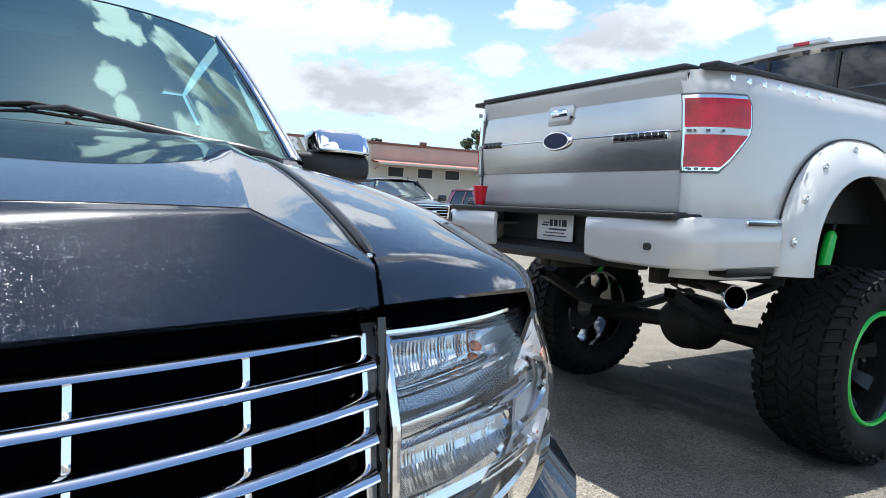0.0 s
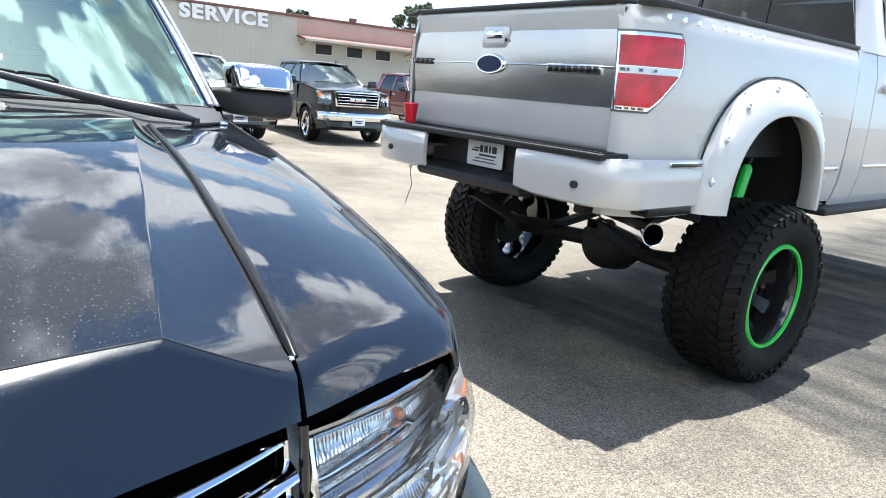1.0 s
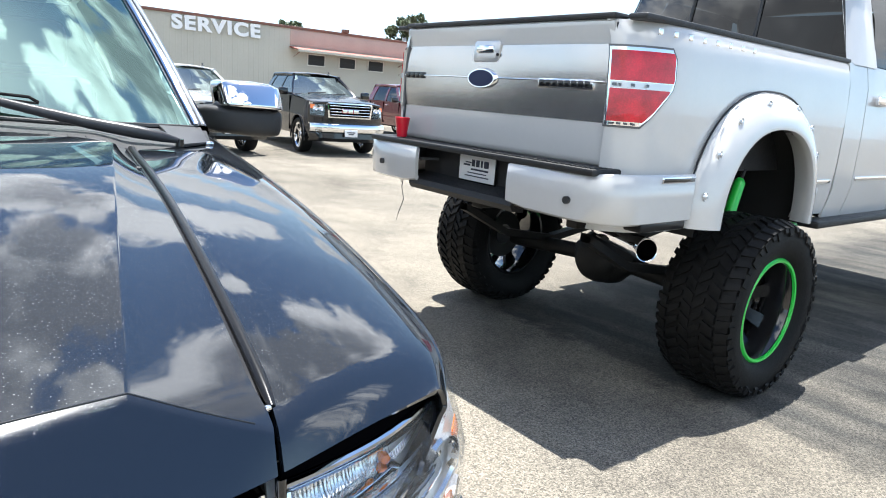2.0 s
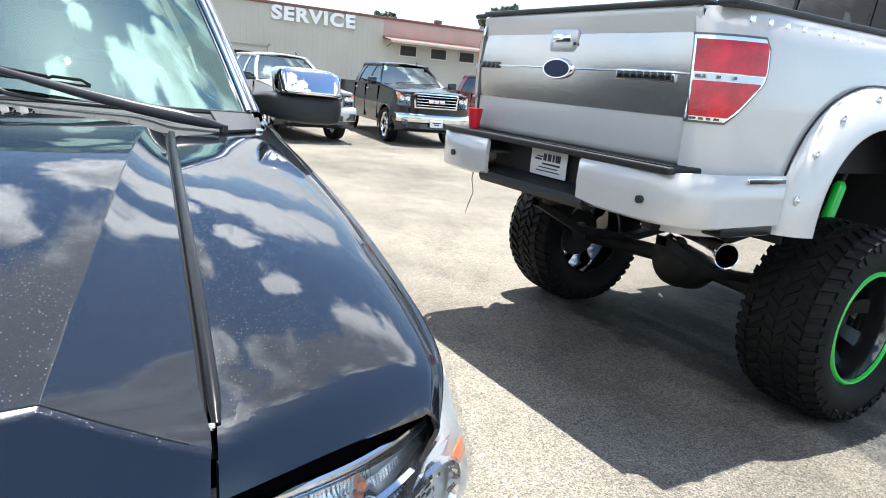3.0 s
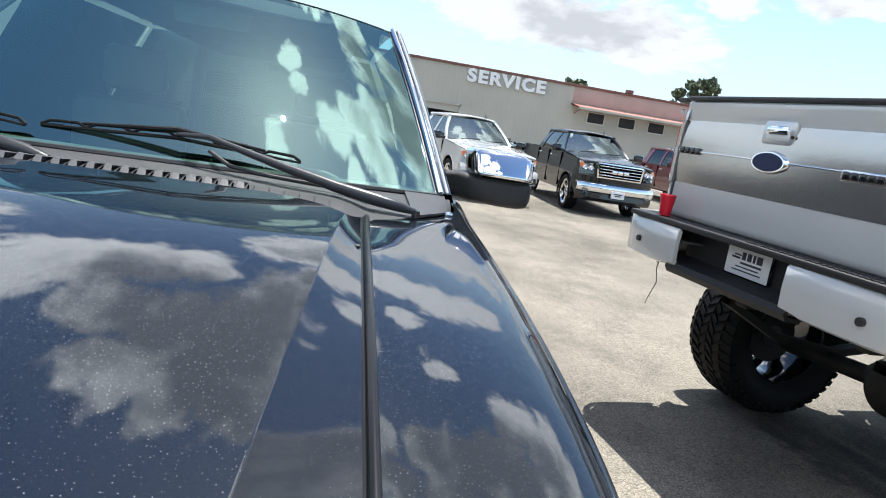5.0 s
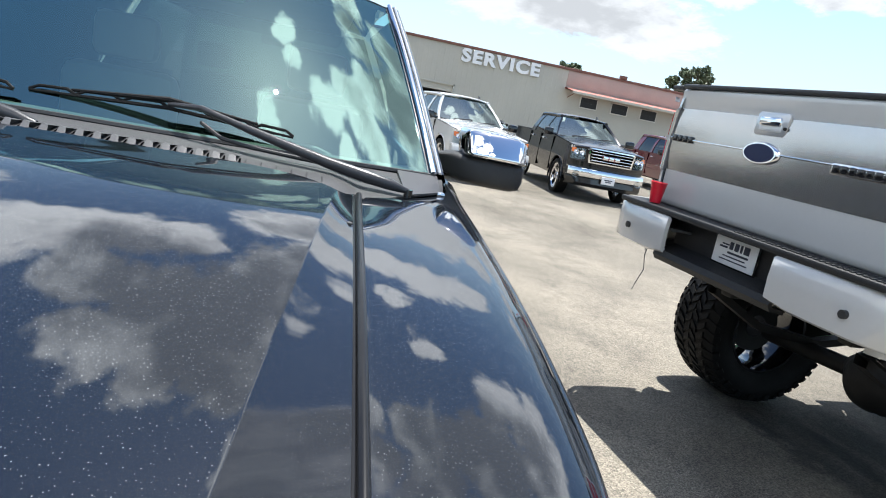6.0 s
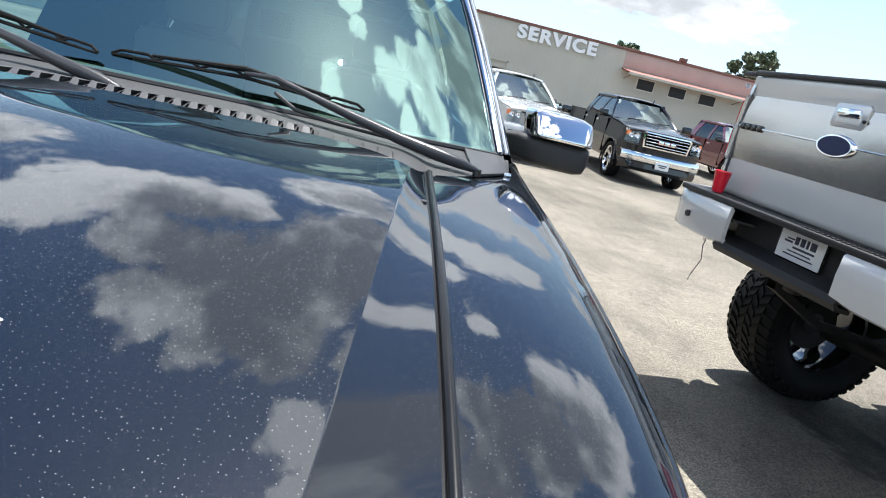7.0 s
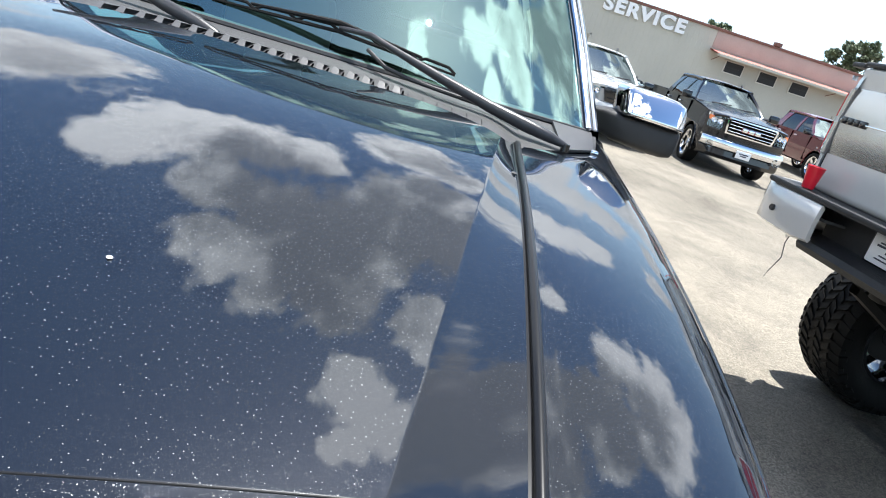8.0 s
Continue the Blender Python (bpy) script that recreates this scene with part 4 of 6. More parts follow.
        qs = [i / 20 for i in range(21)]
        def lo(q):
            return 0.86 + 0.105 * q**1.1
        def hi(q):
            return 1.142 + 0.018 * q**2 + 0.012 * max(0.0, (q - 0.7) / 0.3) ** 2
        lens = part("headlamp", grid([[lamp(q, lerp(lo(q), hi(q), k / 8)) for q in qs] for k in range(9)]), M["clear_lens"], t, "clear headlamp with chrome reflectors and amber bulb", sharp=60)
        lens.visible_shadow = False
        part("lamp_housing", grid([[lamp(q, lerp(lo(q), hi(q), k / 6), 0.012 + 0.06 * (1 - q) ** 0.6) for q in qs] for k in range(7)], 0.004), M["housing"], lens)
        qf = [i / 260 for i in range(8, 250)]
        qh = [i / 260 for i in range(8, 158)]
        for z0, z1, nm in ((1.055, 1.136, "upper_reflector"), (0.955, 1.022, "lower_reflector")):
            rows = []
            for k in range(7):
                f = k / 6
                rows.append([lamp(q, lerp(z0 + 0.02 * q, z1, f), 0.022 + 0.03 * math.sin(math.pi * f) ** 0.7 + 0.0011 * math.sin(q * 390) * (1 if f > 0.2 else 0.3)) for q in (qf if z0 > 1 else qh)])
            part(nm, grid(rows), M["lamp_chrome"], lens, "fluted chrome reflector", sharp=25)
        def band(q0, q1, zf, h, b0, b1, nm="chrome_divider"):
            qq = [lerp(q0, q1, i / 16) for i in range(17)]
            part(nm, grid([[lamp(q, zf(q) - h, b1), lamp(q, zf(q) - h, b0 + 0.004), lamp(q, zf(q) - h * 0.3, b0), lamp(q, zf(q) + h * 0.5, b0 + 0.004), lamp(q, zf(q) + h, b1)] for q in qq], close=True), M["chrome"], lens)
        band(0.02, 0.72, lambda q: 1.036 + 0.036 * q, 0.02, 0.008, 0.05)
        band(0.02, 0.86, lambda q: 1.078 + 0.034 * q, 0.007, 0.008, 0.04)
        band(0.02, 0.66, lambda q: 0.942 + 0.035 * q, 0.014, 0.01, 0.05)
        band(0.02, 0.93, lambda q: lo(q) + 0.012, 0.009, 0.006, 0.04)
        band(0.02, 0.8, lambda q: 1.136, 0.005, 0.004, 0.05)
        # ring and projector at the outer end
        def eye(r, a, back=0.0):
            return Vector(dk(0.29 + 0.03 * math.cos(a) * r / 0.05 + back, side * (0.79 + 1.05 * r * math.cos(a)), 1.022 + 0.92 * r * math.sin(a) + 0.2 * r * math.cos(a)))
        turn = [2 * math.pi * k / 32 for k in range(33)]
        part("projector_ring", tube([eye(0.05, a) for a in turn], 0.009, 8), M["chrome"], lens)
        part("projector_bowl", grid([[eye(r, a, d) for a in turn] for r, d in ((0.048, 0.004), (0.042, 0.02), (0.034, 0.035), (0.03, 0.045))]), M["lamp_chrome"], lens)
        part("projector", grid([[eye(r, a, d) for a in turn] for r, d in ((0.033, 0.04), (0.031, 0.022), (0.024, 0.01), (0.012, 0.004), (0.0005, 0.002))]), M["gloss_black"], lens)
        part("ring_bridge", grid([[lamp(q, 1.06 + dz, 0.02 + d) for dz, d in ((-0.012, 0.03), (-0.01, 0.004), (0.008, 0.0), (0.014, 0.03))] for q in (0.6, 0.66, 0.72, 0.78, 0.84)], close=True), M["chrome"], lens)
        part("amber_bulb", revolve([(-0.012, 0.0), (-0.007, 0.006), (0.0, 0.0075), (0.007, 0.006), (0.01, 0.0)], 16), M["amber"], lens).location = lamp(0.44, 1.108, 0.03)
        part("corner_reflector", grid([[lamp(q, z, 0.006) for q in (0.88, 0.91, 0.94, 0.97)] for z in (1.045, 1.058, 1.07)], 0.002), M["amber"], lens)
        part("lamp_frame", tube([lamp(0.005, z, -0.004) for z in (0.865, 0.95, 1.05, 1.14)], 0.006, 8), M["chrome"], lens)
        part("lamp_frame_top", tube([lamp(q, 1.1445 + 0.018 * q**2, -0.001) for q in qs[:18]], 0.005, 8), M["chrome"], lens)
        # black filler over the lamp; its dead black also paints the gap's shade
        part("lamp_brow", grid([[lamp(q, 1.149 + 0.016 * q**2, 0.002), lamp(q, 1.162 + 0.008 * q**2, 0.0), lamp(q, 1.1765, 0.004), lamp(q, 1.1775, 0.06)] for q in qs[:18]], 0.004), M["shade_black"], t)
        part("grille_post", tube([dk(0.112 + 0.045 * k / 4, side * (0.5115 + 0.0005 * k), lerp(0.85, 1.165, k / 4)) for k in range(5)], 0.0062, 10), M["gloss_black"], t)
        part("front_bumper_corner", grid([[dk(0.17 + 0.18 * q**3, side * (0.5 + 0.385 * q), lerp(0.83, 0.93, q)), dk(0.1 + 0.2 * q**3, side * (0.5 + 0.4 * q), lerp(0.8, 0.88, q)), dk(0.08 + 0.25 * q**3, side * (0.5 + 0.42 * q), 0.6), dk(0.14 + 0.25 * q**3, side * (0.5 + 0.4 * q), 0.45)] for q in qs], 0.02), M["black_paint"], t)
    part("front_bumper", grid([[dk(front_u(v) - 0.02, v, 0.84), dk(front_u(v) - 0.06, v, 0.78), dk(front_u(v) - 0.06, v, 0.55), dk(front_u(v) + 0.02, v, 0.45)] for v in [i / 20 for i in range(-10, 11)]], 0.02), M["black_paint"], t)
    # near-black slab added behind the lamp's top edge as painted gap shade
    part("lamp_sill", grid([[dk(0.19 + 0.1 * q, 0.5 + 0.28 * q, 1.168), dk(0.34, 0.5 + 0.28 * q, 1.168), dk(0.34, 0.5 + 0.28 * q, 1.16), dk(0.19 + 0.1 * q, 0.5 + 0.28 * q, 1.16)] for q in (0, 0.5, 1)], close=True), M["shade_black"], t)
    part("bird_dropping", revolve([(0.0, 0.003), (0.0008, 0.0025), (0.0012, 0.0)], 10, axis="z"), M["white_plain"], t).location = dk(0.345, 0.088, hood_top(0.345, 0.088) + 0.001)
    for u in (1.0, 4.55):
        for side in (1, -1):
            wheel(t, pose(-u, side * 0.85, 0.4) @ Matrix.Rotation(radians(90 * side), 4, "Z"), 0.4, 0.27, 0.25, tread=False, spokes=6, rim_mat=M["chrome"], face_mat=M["chrome"], dish=0.04)
    return t


BLACK = black_truck()


# ---- the lifted white pickup ----
CORNER = [(0.81, -0.03), (0.84, -0.023), (0.87, -0.006), (0.9, 0.02), (0.93, 0.054), (0.958, 0.098), (0.982, 0.155), (1.0, 0.23)]


def corner(s, z, push=0.0):
    """A place on the rear corner of the bed: s metres round from the tailgate seam."""
    left = s
    for (x0, y0), (x1, y1) in zip(CORNER, CORNER[1:]):
        d = math.hypot(x1 - x0, y1 - y0)
        if left <= d or (x1, y1) == CORNER[-1]:
            q = left / d
            n = Vector((y1 - y0, -(x1 - x0), 0)) / d
            return Vector((lerp(x0, x1, q) - side_in(z), lerp(y0, y1, q), z)) + push * n
        left -= d


def side_in(z):
    return interp(z, [(0.95, 0.045), (1.1, 0.012), (1.3, 0.0), (1.62, 0.0), (1.8, 0.012), (1.9, 0.03), (1.955, 0.06)])


def arc(cy, cz, ry, rz, a, e=2.0):
    c, s = math.cos(a), math.sin(a)
    return cy + ry * math.copysign(abs(c) ** (2 / e), c), cz + rz * math.copysign(abs(s) ** (2 / e), s)


def white_truck():
    t = thing("white_pickup_truck", pose(0, 0, 0), "white lifted pickup truck with brushed-metal tailgate band and green-ringed wheels", "truck")
    W = M["white_paint"]
    zs = [0.98, 1.04, 1.1, 1.2, 1.3, 1.4, 1.5, 1.56, 1.62, 1.7, 1.78, 1.84, 1.88, 1.92, 1.955]
    ss = [0, 0.03, 0.06, 0.09, 0.12, 0.15, 0.19, 0.24, 0.3]
    ys = [0.3 + 0.0777 * i for i in range(25)]
    for side in (1, -1):
        bm = bmesh.new()
        cols = [lambda z, s=s: corner(s, z) for s in ss] + [lambda z, y=y: Vector((1.0 - side_in(z), y, z)) for y in ys]
        vs = [[bm.verts.new((side * f(z).x, f(z).y, z)) for f in cols] for z in zs]
        for i in range(len(zs) - 1):
            for j in range(len(cols) - 1):
                c = (vs[i][j].co + vs[i + 1][j + 1].co) / 2
                if ((c.y - 1.12) / 0.6) ** 2 + (max(0, c.z - 0.95) / 0.66) ** 2 < 1:
                    continue
                bm.faces.new((vs[i][j], vs[i][j + 1], vs[i + 1][j + 1], vs[i + 1][j]))
        bmesh.ops.delete(bm, geom=[v for v in bm.verts if not v.link_faces], context="VERTS")
        part("bed_side", bm, W, t, sharp=60)
        part("bed_inner_side", boxed((min(side * 0.84, side * 0.86), 0.2, 1.3), (max(side * 0.84, side * 0.86), 2.1, 1.95)), M["plastic"], t)
        part("rail_cap", boxed((min(side * 0.85, side * 0.955), -0.01, 1.95), (max(side * 0.85, side * 0.955), 2.2, 1.978), 0.01), M["plastic"], t, "black bed rail cap")
        # wheel-arch flare with bolts
        rows = []
        for k in range(37):
            a = math.pi * (1.0 - 1.01 * k / 36)
            yo, zo = arc(1.12, 1.0, 0.69, 0.705, a, 2.3)
            yi, zi = arc(1.09, 1.0, 0.5, 0.51, a, 2.3)
            row = []
            for q, x in ((0.0, 0.985), (0.02, 1.015), (0.12, 1.045), (0.35, 1.085), (0.65, 1.115), (0.9, 1.13), (0.98, 1.128), (1.0, 1.118), (1.0, 1.09)):
                row.append((side * x, lerp(yo, yi, q), lerp(zo, zi, q)))
            row.append((side * 1.0, lerp(yo, yi, 0.8), lerp(zo, zi, 0.8)))
            rows.append(row)
        fl = part("wheel_flare", grid(rows), W, t, "white bolt-on wheel flare", sharp=50)
        part("flare_gasket", tube([(side * 1.011, *[c + 0 for c in arc(1.12, 1.0, 0.694, 0.709, math.pi * (1.0 - k / 36), 2.3)]) for k in range(37)], 0.0055, 6), M["satin"], fl)
        for a in (168, 148, 126, 100, 75, 52, 32, 12):
            yo, zo = arc(1.12, 1.0, 0.69, 0.705, radians(a), 2.3)
            yi, zi = arc(1.09, 1.0, 0.5, 0.51, radians(a), 2.3)
            q = 0.3
            c = Vector((side * 1.075, lerp(yo, yi, q), lerp(zo, zi, q)))
            ob = part("flare_bolt", revolve([(0.0, 0.024), (0.006, 0.022), (0.002, 0.015), (0.003, 0.011), (0.01, 0.009), (0.012, 0.0)], 12), M["silver"], fl)
            ob.location = c
            ob.rotation_euler = (0, 0, 0 if side > 0 else math.pi)
        # dark liner in the arch
        rows = []
        for k in range(25):
            a = math.pi * k / 24
            y, z = arc(1.12, 0.95, 0.62, 0.68, a)
            rows.append([(side * 0.45, y, z), (side * 1.03, y, z)])
        part("wheel_liner", grid(rows, 0.01), M["liner"], t)
        part("liner_back", prism([arc(1.12, 0.95, 0.62, 0.68, math.pi * k / 24) for k in range(25)], side * 0.44, side * 0.45, "x"), M["liner"], t)
        # chrome strips
        strip = part("chrome_strip", boxed((min(side * 1.045, side * 1.053), 0.14, 1.235), (max(side * 1.045, side * 1.053), 0.42, 1.265), 0.003), M["chrome"], t)
        part("strip_inlay", boxed((min(side * 1.05, side * 1.055), 0.15, 1.24), (max(side * 1.05, side * 1.055), 0.41, 1.258), 0.002), M["gloss_black"], strip)
        part("chrome_strip", boxed((min(side * 0.998, side * 1.01), 1.83, 1.19), (max(side * 0.998, side * 1.01), 2.1, 1.215), 0.003), M["chrome"], t)
        # trim name on the bed side: plain chrome blocks
        for k in range(8):
            y = 0.05 + 0.12 * k
            part("badge_block", boxed((side * 0.982 - 0.002, y, 1.888), (side * 0.982 + 0.0025, y + 0.03, 1.915), 0.001), M["chrome"], t)
    # tailgate
    tg = part("tailgate", grid([[(x, -0.03 + 0.012 * (x / 0.8) ** 4 + dy, z) for x in [i / 10 * 0.802 for i in range(-10, 11)]] for z, dy in ((1.285, 0.02), (1.295, 0.004), (1.32, 0.0), (1.47, 0.0), (1.6, 0.002), (1.83, 0.004), (1.87, 0.0), (1.92, -0.012), (1.945, -0.012), (1.955, 0.0))], 0.06), W, t, sharp=50)
    part("brushed_band", grid([[(x, -0.036 + 0.012 * (x / 0.8) ** 4 + dy, z) for x in [i / 10 * 0.8 for i in range(-10, 11)]] for z, dy in ((1.487, 0.006), (1.49, 0.002), (1.53, -0.002), (1.57, -0.0052), (1.61, -0.0072), (1.66, -0.008), (1.71, -0.0072), (1.76, -0.005), (1.8, -0.002), (1.845, 0.003), (1.848, 0.008))], 0.006), M["brushed"], tg, "brushed aluminium applique band")
    part("chrome_line", boxed((-0.79, -0.0485, 1.668), (0.79, -0.038, 1.677), 0.003), M["chrome"], tg)
    part("spoiler_cap", boxed((-0.8, -0.05, 1.957), (0.81, 0.06, 1.982), 0.01), M["plastic"], tg, "black tailgate top cap")
    part("handle_bezel", prism([(-0.13, 1.755), (0.05, 1.755), (0.064, 1.769), (0.073, 1.855), (0.06, 1.868), (-0.123, 1.868), (-0.136, 1.855), (-0.143, 1.769)], -0.046, -0.03, "y", 0.006), M["silver"], tg)
    part("handle_recess", boxed((-0.11, -0.05, 1.775), (0.04, -0.044, 1.81), 0.004), M["housing"], tg)
    part("handle", boxed((-0.105, -0.062, 1.8), (0.035, -0.04, 1.845), 0.01), M["chrome"], tg, "chrome tailgate handle")
    part("lock", tube([(0.06, -0.052, 1.795), (0.06, -0.044, 1.795)], 0.008, 12), M["steel_dark"], tg)
    bm = revolve([(-0.03, 0.0), (-0.03, 0.052), (-0.026, 0.056), (0.0, 0.06)], 40, axis="y")
    em = part("emblem", bm, M["chrome"], tg, "chrome oval emblem with blue field")
    em.scale, em.location = (2.1, 0.8, 0.95), (-0.05, -0.036, 1.668)
    ob = part("emblem_field", revolve([(-0.036, 0.0), (-0.036, 0.046), (-0.028, 0.048)], 40, axis="y"), M["blue"], em)
    for k in range(8):
        x = 0.385 + 0.042 * k
        part("badge_block", boxed((x, -0.052, 1.64), (x + 0.033, -0.036, 1.675), 0.004), M["gloss_black"], tg)
    part("badge_plate", boxed((0.375, -0.046, 1.633), (0.73, -0.034, 1.682), 0.004), M["chrome"], tg)
    for k in range(4):
        x = -0.775 + 0.048 * k
        part("badge_block", boxed((x, -0.052, 1.655), (x + 0.038, -0.03, 1.692), 0.004), M["gloss_black"], tg)
    for side in (1, -1):
        part("tailgate_seam", boxed((min(side * 0.8035, side * 0.8085), -0.02, 1.29), (max(side * 0.8035, side * 0.8085), 0.03, 1.94)), M["plastic"], t)
    # rear lamps
    for side in (1, -1):
        def lampgrid(z0, z1, m0, m1, push):
            """m0, m1: margins from the lamp's edge at its inner and outer side."""
            rows = []
            for i in range(9):
                z = lerp(z0, z1, i / 8)
                s1 = interp(z, [(1.48, 0.16), (1.53, 0.215), (1.66, 0.315), (1.7, 0.325), (1.8, 0.322), (1.835, 0.3)]) - m1
                rows.append([Vector((side * p.x, p.y, p.z)) for p in [corner(lerp(m0 - 0.006, s1, j / 10), z, push) for j in range(11)]])
            return grid(rows, 0.012)
        base = part("rear_lamp", lampgrid(1.484, 1.834, 0.006, 0.006, 0.01), M["chrome"], t, "red rear lamp with chrome bezel")
        part("lamp_gasket", lampgrid(1.474, 1.844, -0.002, -0.004, 0.004), M["gasket"], base)
        part("upper_lens", lampgrid(1.685, 1.818, 0.02 if side > 0 else 0.12, 0.02, 0.02), M["red_lens"], base)
        part("lower_lens", lampgrid(1.502, 1.65, 0.02 if side > 0 else 0.12, 0.02, 0.02), M["red_lens"], base)
        part("reverse_lens", lampgrid(1.652, 1.681, 0.022, 0.024, 0.019), M["silver"], base)
        for z0, z1, cells in ((1.66, 1.673, (0.03, 0.05, 0.1, 0.16)), (1.488, 1.498, (0.03, 0.06, 0.09, 0.12))):
            for s0 in cells:
                part("lamp_cell", grid([[Vector((side * p.x, p.y, p.z)) for p in (corner(s0, z, 0.0335), corner(s0 + 0.006, z, 0.0335), corner(s0 + 0.013, z, 0.0335))] for z in (z0, lerp(z0, z1, 0.5), z1)]), M["lamp_shade"], base)
    # rear bumper
    path = [(0.365, -0.19), (0.5, -0.188), (0.65, -0.183), (0.8, -0.17), (0.9, -0.145), (0.97, -0.105), (1.015, -0.05), (1.035, 0.02), (1.042, 0.12), (1.045, 0.25), (1.045, 0.43)]
    for side in (1, -1):
        rows = []
        for i, (x, y) in enumerate(path):
            zt = interp(i, [(0, 1.25), (3, 1.252), (4, 1.262), (5, 1.271), (10, 1.274)])
            zb = interp(i, [(0, 1.06), (0.6, 1.045), (3, 1.04), (6, 1.045), (10, 1.05)])
            x2 = x if side > 0 else x + 0.06
            out = Vector((0.3 if i > 5 else 0.0, -1.0 if i < 8 else 0, 0)) * 0.005
            rows.append([(side * (x2 - 0.02 if i > 5 else x2), y + (0.02 if i <= 5 else 0), zb - 0.012), (side * x2, y, zb), (side * (x2 + out.x), y + out.y, lerp(zb, zt, 0.5)), (side * x2, y, zt - 0.01), (side * (x2 - (0.012 if i > 5 else 0)), y + 0.012, zt)])
        bp = part("bumper_cover", grid(rows, 0.025), W, t, "white bumper corner with parking sensor", sharp=55)
        inner = [(side * ((x if side > 0 else x + 0.06) - 0.03), y + 0.03) for x, y in path]
        part("bumper_core", prism(inner + [(side * 0.86, 0.43), (side * 0.365, -0.06)], 1.175, 1.19, "z"), M["plastic"], t)
        x = 0.767 if side > 0 else -0.79
        part("parking_sensor", tube([(x, -0.195, 1.125), (x, -0.17, 1.125)], 0.018, 16), M["plastic"], bp)
        part("bumper_lower_corner", boxed((min(side * 0.93, side * 1.03), 0.05, 1.0), (max(side * 0.93, side * 1.03), 0.42, 1.045), 0.01), M["satin"], t)
    M["bumper_plastic"] = mat("bumper_plastic", (0.008, 0.008, 0.009), 0.55, 0.0, 0.0, 0.25, 14.0, 0.25, 400.0)
    bc = part("bumper_centre", grid([[(x, y, z) for x in (-0.5, -0.47, -0.2, 0, 0.2, 0.36, 0.395)] for y, z in ((-0.08, 0.99), (-0.16, 1.0), (-0.178, 1.03), (-0.165, 1.06), (-0.075, 1.085), (-0.06, 1.1), (-0.06, 1.235), (-0.07, 1.25), (-0.184, 1.253), (-0.184, 1.27), (0.0, 1.272))], 0.02), M["bumper_plastic"], t, "black textured bumper centre with plate recess", sharp=30)
    part("step_pad", boxed((-0.94, -0.186, 1.252), (0.9, 0.05, 1.284), 0.01), M["bumper_plastic"], t, "black ribbed step pad")
    for k in range(28):
        x = 0.12 + 0.03 * k
        part("step_rib", boxed((x - 0.06, -0.17, 1.282), (x - 0.046, -0.06, 1.29), 0.002), M["bumper_plastic"], t)
    pl = part("plate", boxed((-0.15, -0.078, 1.1), (0.15, -0.07, 1.248), 0.004), M["white_plain"], t, "white dealer plate with dark lettering bars")
    part("plate_frame", boxed((-0.16, -0.074, 1.092), (0.16, -0.066, 1.254), 0.004), M["gloss_black"], t)
    for x0, x1, z0, z1 in ((-0.095, -0.04, 1.19, 1.2), (-0.08, -0.03, 1.206, 1.213), (-0.025, 0.0, 1.19, 1.228), (0.012, 0.04, 1.19, 1.228), (0.052, 0.066, 1.19, 1.228), (0.078, 0.115, 1.19, 1.228), (-0.03, 0.115, 1.168, 1.178), (-0.06, 0.1, 1.15, 1.156), (-0.08, 0.12, 1.132, 1.138)):
        part("print_bar", boxed((x0 - 0.015, -0.081, z0 - 0.008), (x1 - 0.015, -0.077, z1 - 0.008), 0.001), M["ink"], pl)
    # chassis
    S = M["steel_dark"]
    for side in (1, -1):
        part("frame_rail", boxed((side * 0.45 - 0.04, 0.25, 0.9), (side * 0.45 + 0.04, 5.3, 1.02), 0.01), S, t)
        part("leaf_spring", grid([[(side * 0.52 - 0.035, y, z), (side * 0.52 + 0.035, y, z), (side * 0.52 + 0.035, y, z - 0.05), (side * 0.52 - 0.035, y, z - 0.05)] for y, z in ((0.3, 0.88), (0.7, 0.68), (1.19, 0.6), (1.7, 0.68), (2.1, 0.86))], close=True), S, t)
        part("shock_absorber", tube([(side * 0.84, 1.14, 0.8), (side * 0.853, 1.23, 1.19), (side * 0.8535, 1.233, 1.2), (side * 0.854, 1.238, 1.215)], [0.034, 0.034, 0.03, 0.018], 16), M["green"], t, "bright green shock absorber")
        part("shock_rod", tube([(side * 0.854, 1.235, 1.2), (side * 0.858, 1.26, 1.27)], 0.012, 8), M["steel_dark"], t)
        part("traction_bar", tube([(side * 0.6, 1.2, 0.55), (side * 0.6, 2.9, 0.85)], 0.025, 8), M["green"], t)
        part("running_board", boxed((side * 0.98 - 0.07, 1.95, 0.9), (side * 0.98 + 0.07, 4.2, 0.95), 0.015), M["plastic"], t)
    part("drive_shaft", tube([(0, 1.3, 0.62), (0, 2.6, 0.86)], 0.04, 12), S, t)
    part("gearbox", prism([(2.5, 0.76), (2.7, 0.7), (3.5, 0.72), (3.9, 0.8), (3.9, 1.02), (2.5, 1.0)], -0.22, 0.22, "x", 0.04), S, t)
    part("cross_member", boxed((-0.5, 3.0, 0.82), (0.5, 3.12, 0.93), 0.02), S, t)
    part("axle_tube", tube([(-0.85, 1.15, 0.51), (-0.2, 1.14, 0.55), (0.2, 1.14, 0.55), (0.85, 1.15, 0.51)], 0.055, 16), S, t)
    part("differential", revolve([(-0.24, 0.06), (-0.17, 0.12), (-0.1, 0.17), (-0.04, 0.185), (0.06, 0.185), (0.12, 0.165), (0.18, 0.11), (0.25, 0.06)], 24), S, t).location = (0.06, 1.13, 0.575)
    part("differential_cover", revolve([(-0.16, 0.0), (-0.155, 0.07), (-0.13, 0.12), (-0.09, 0.155), (-0.04, 0.175), (0.0, 0.18)], 28, axis="y"), S, t).location = (0.06, 1.07, 0.575)
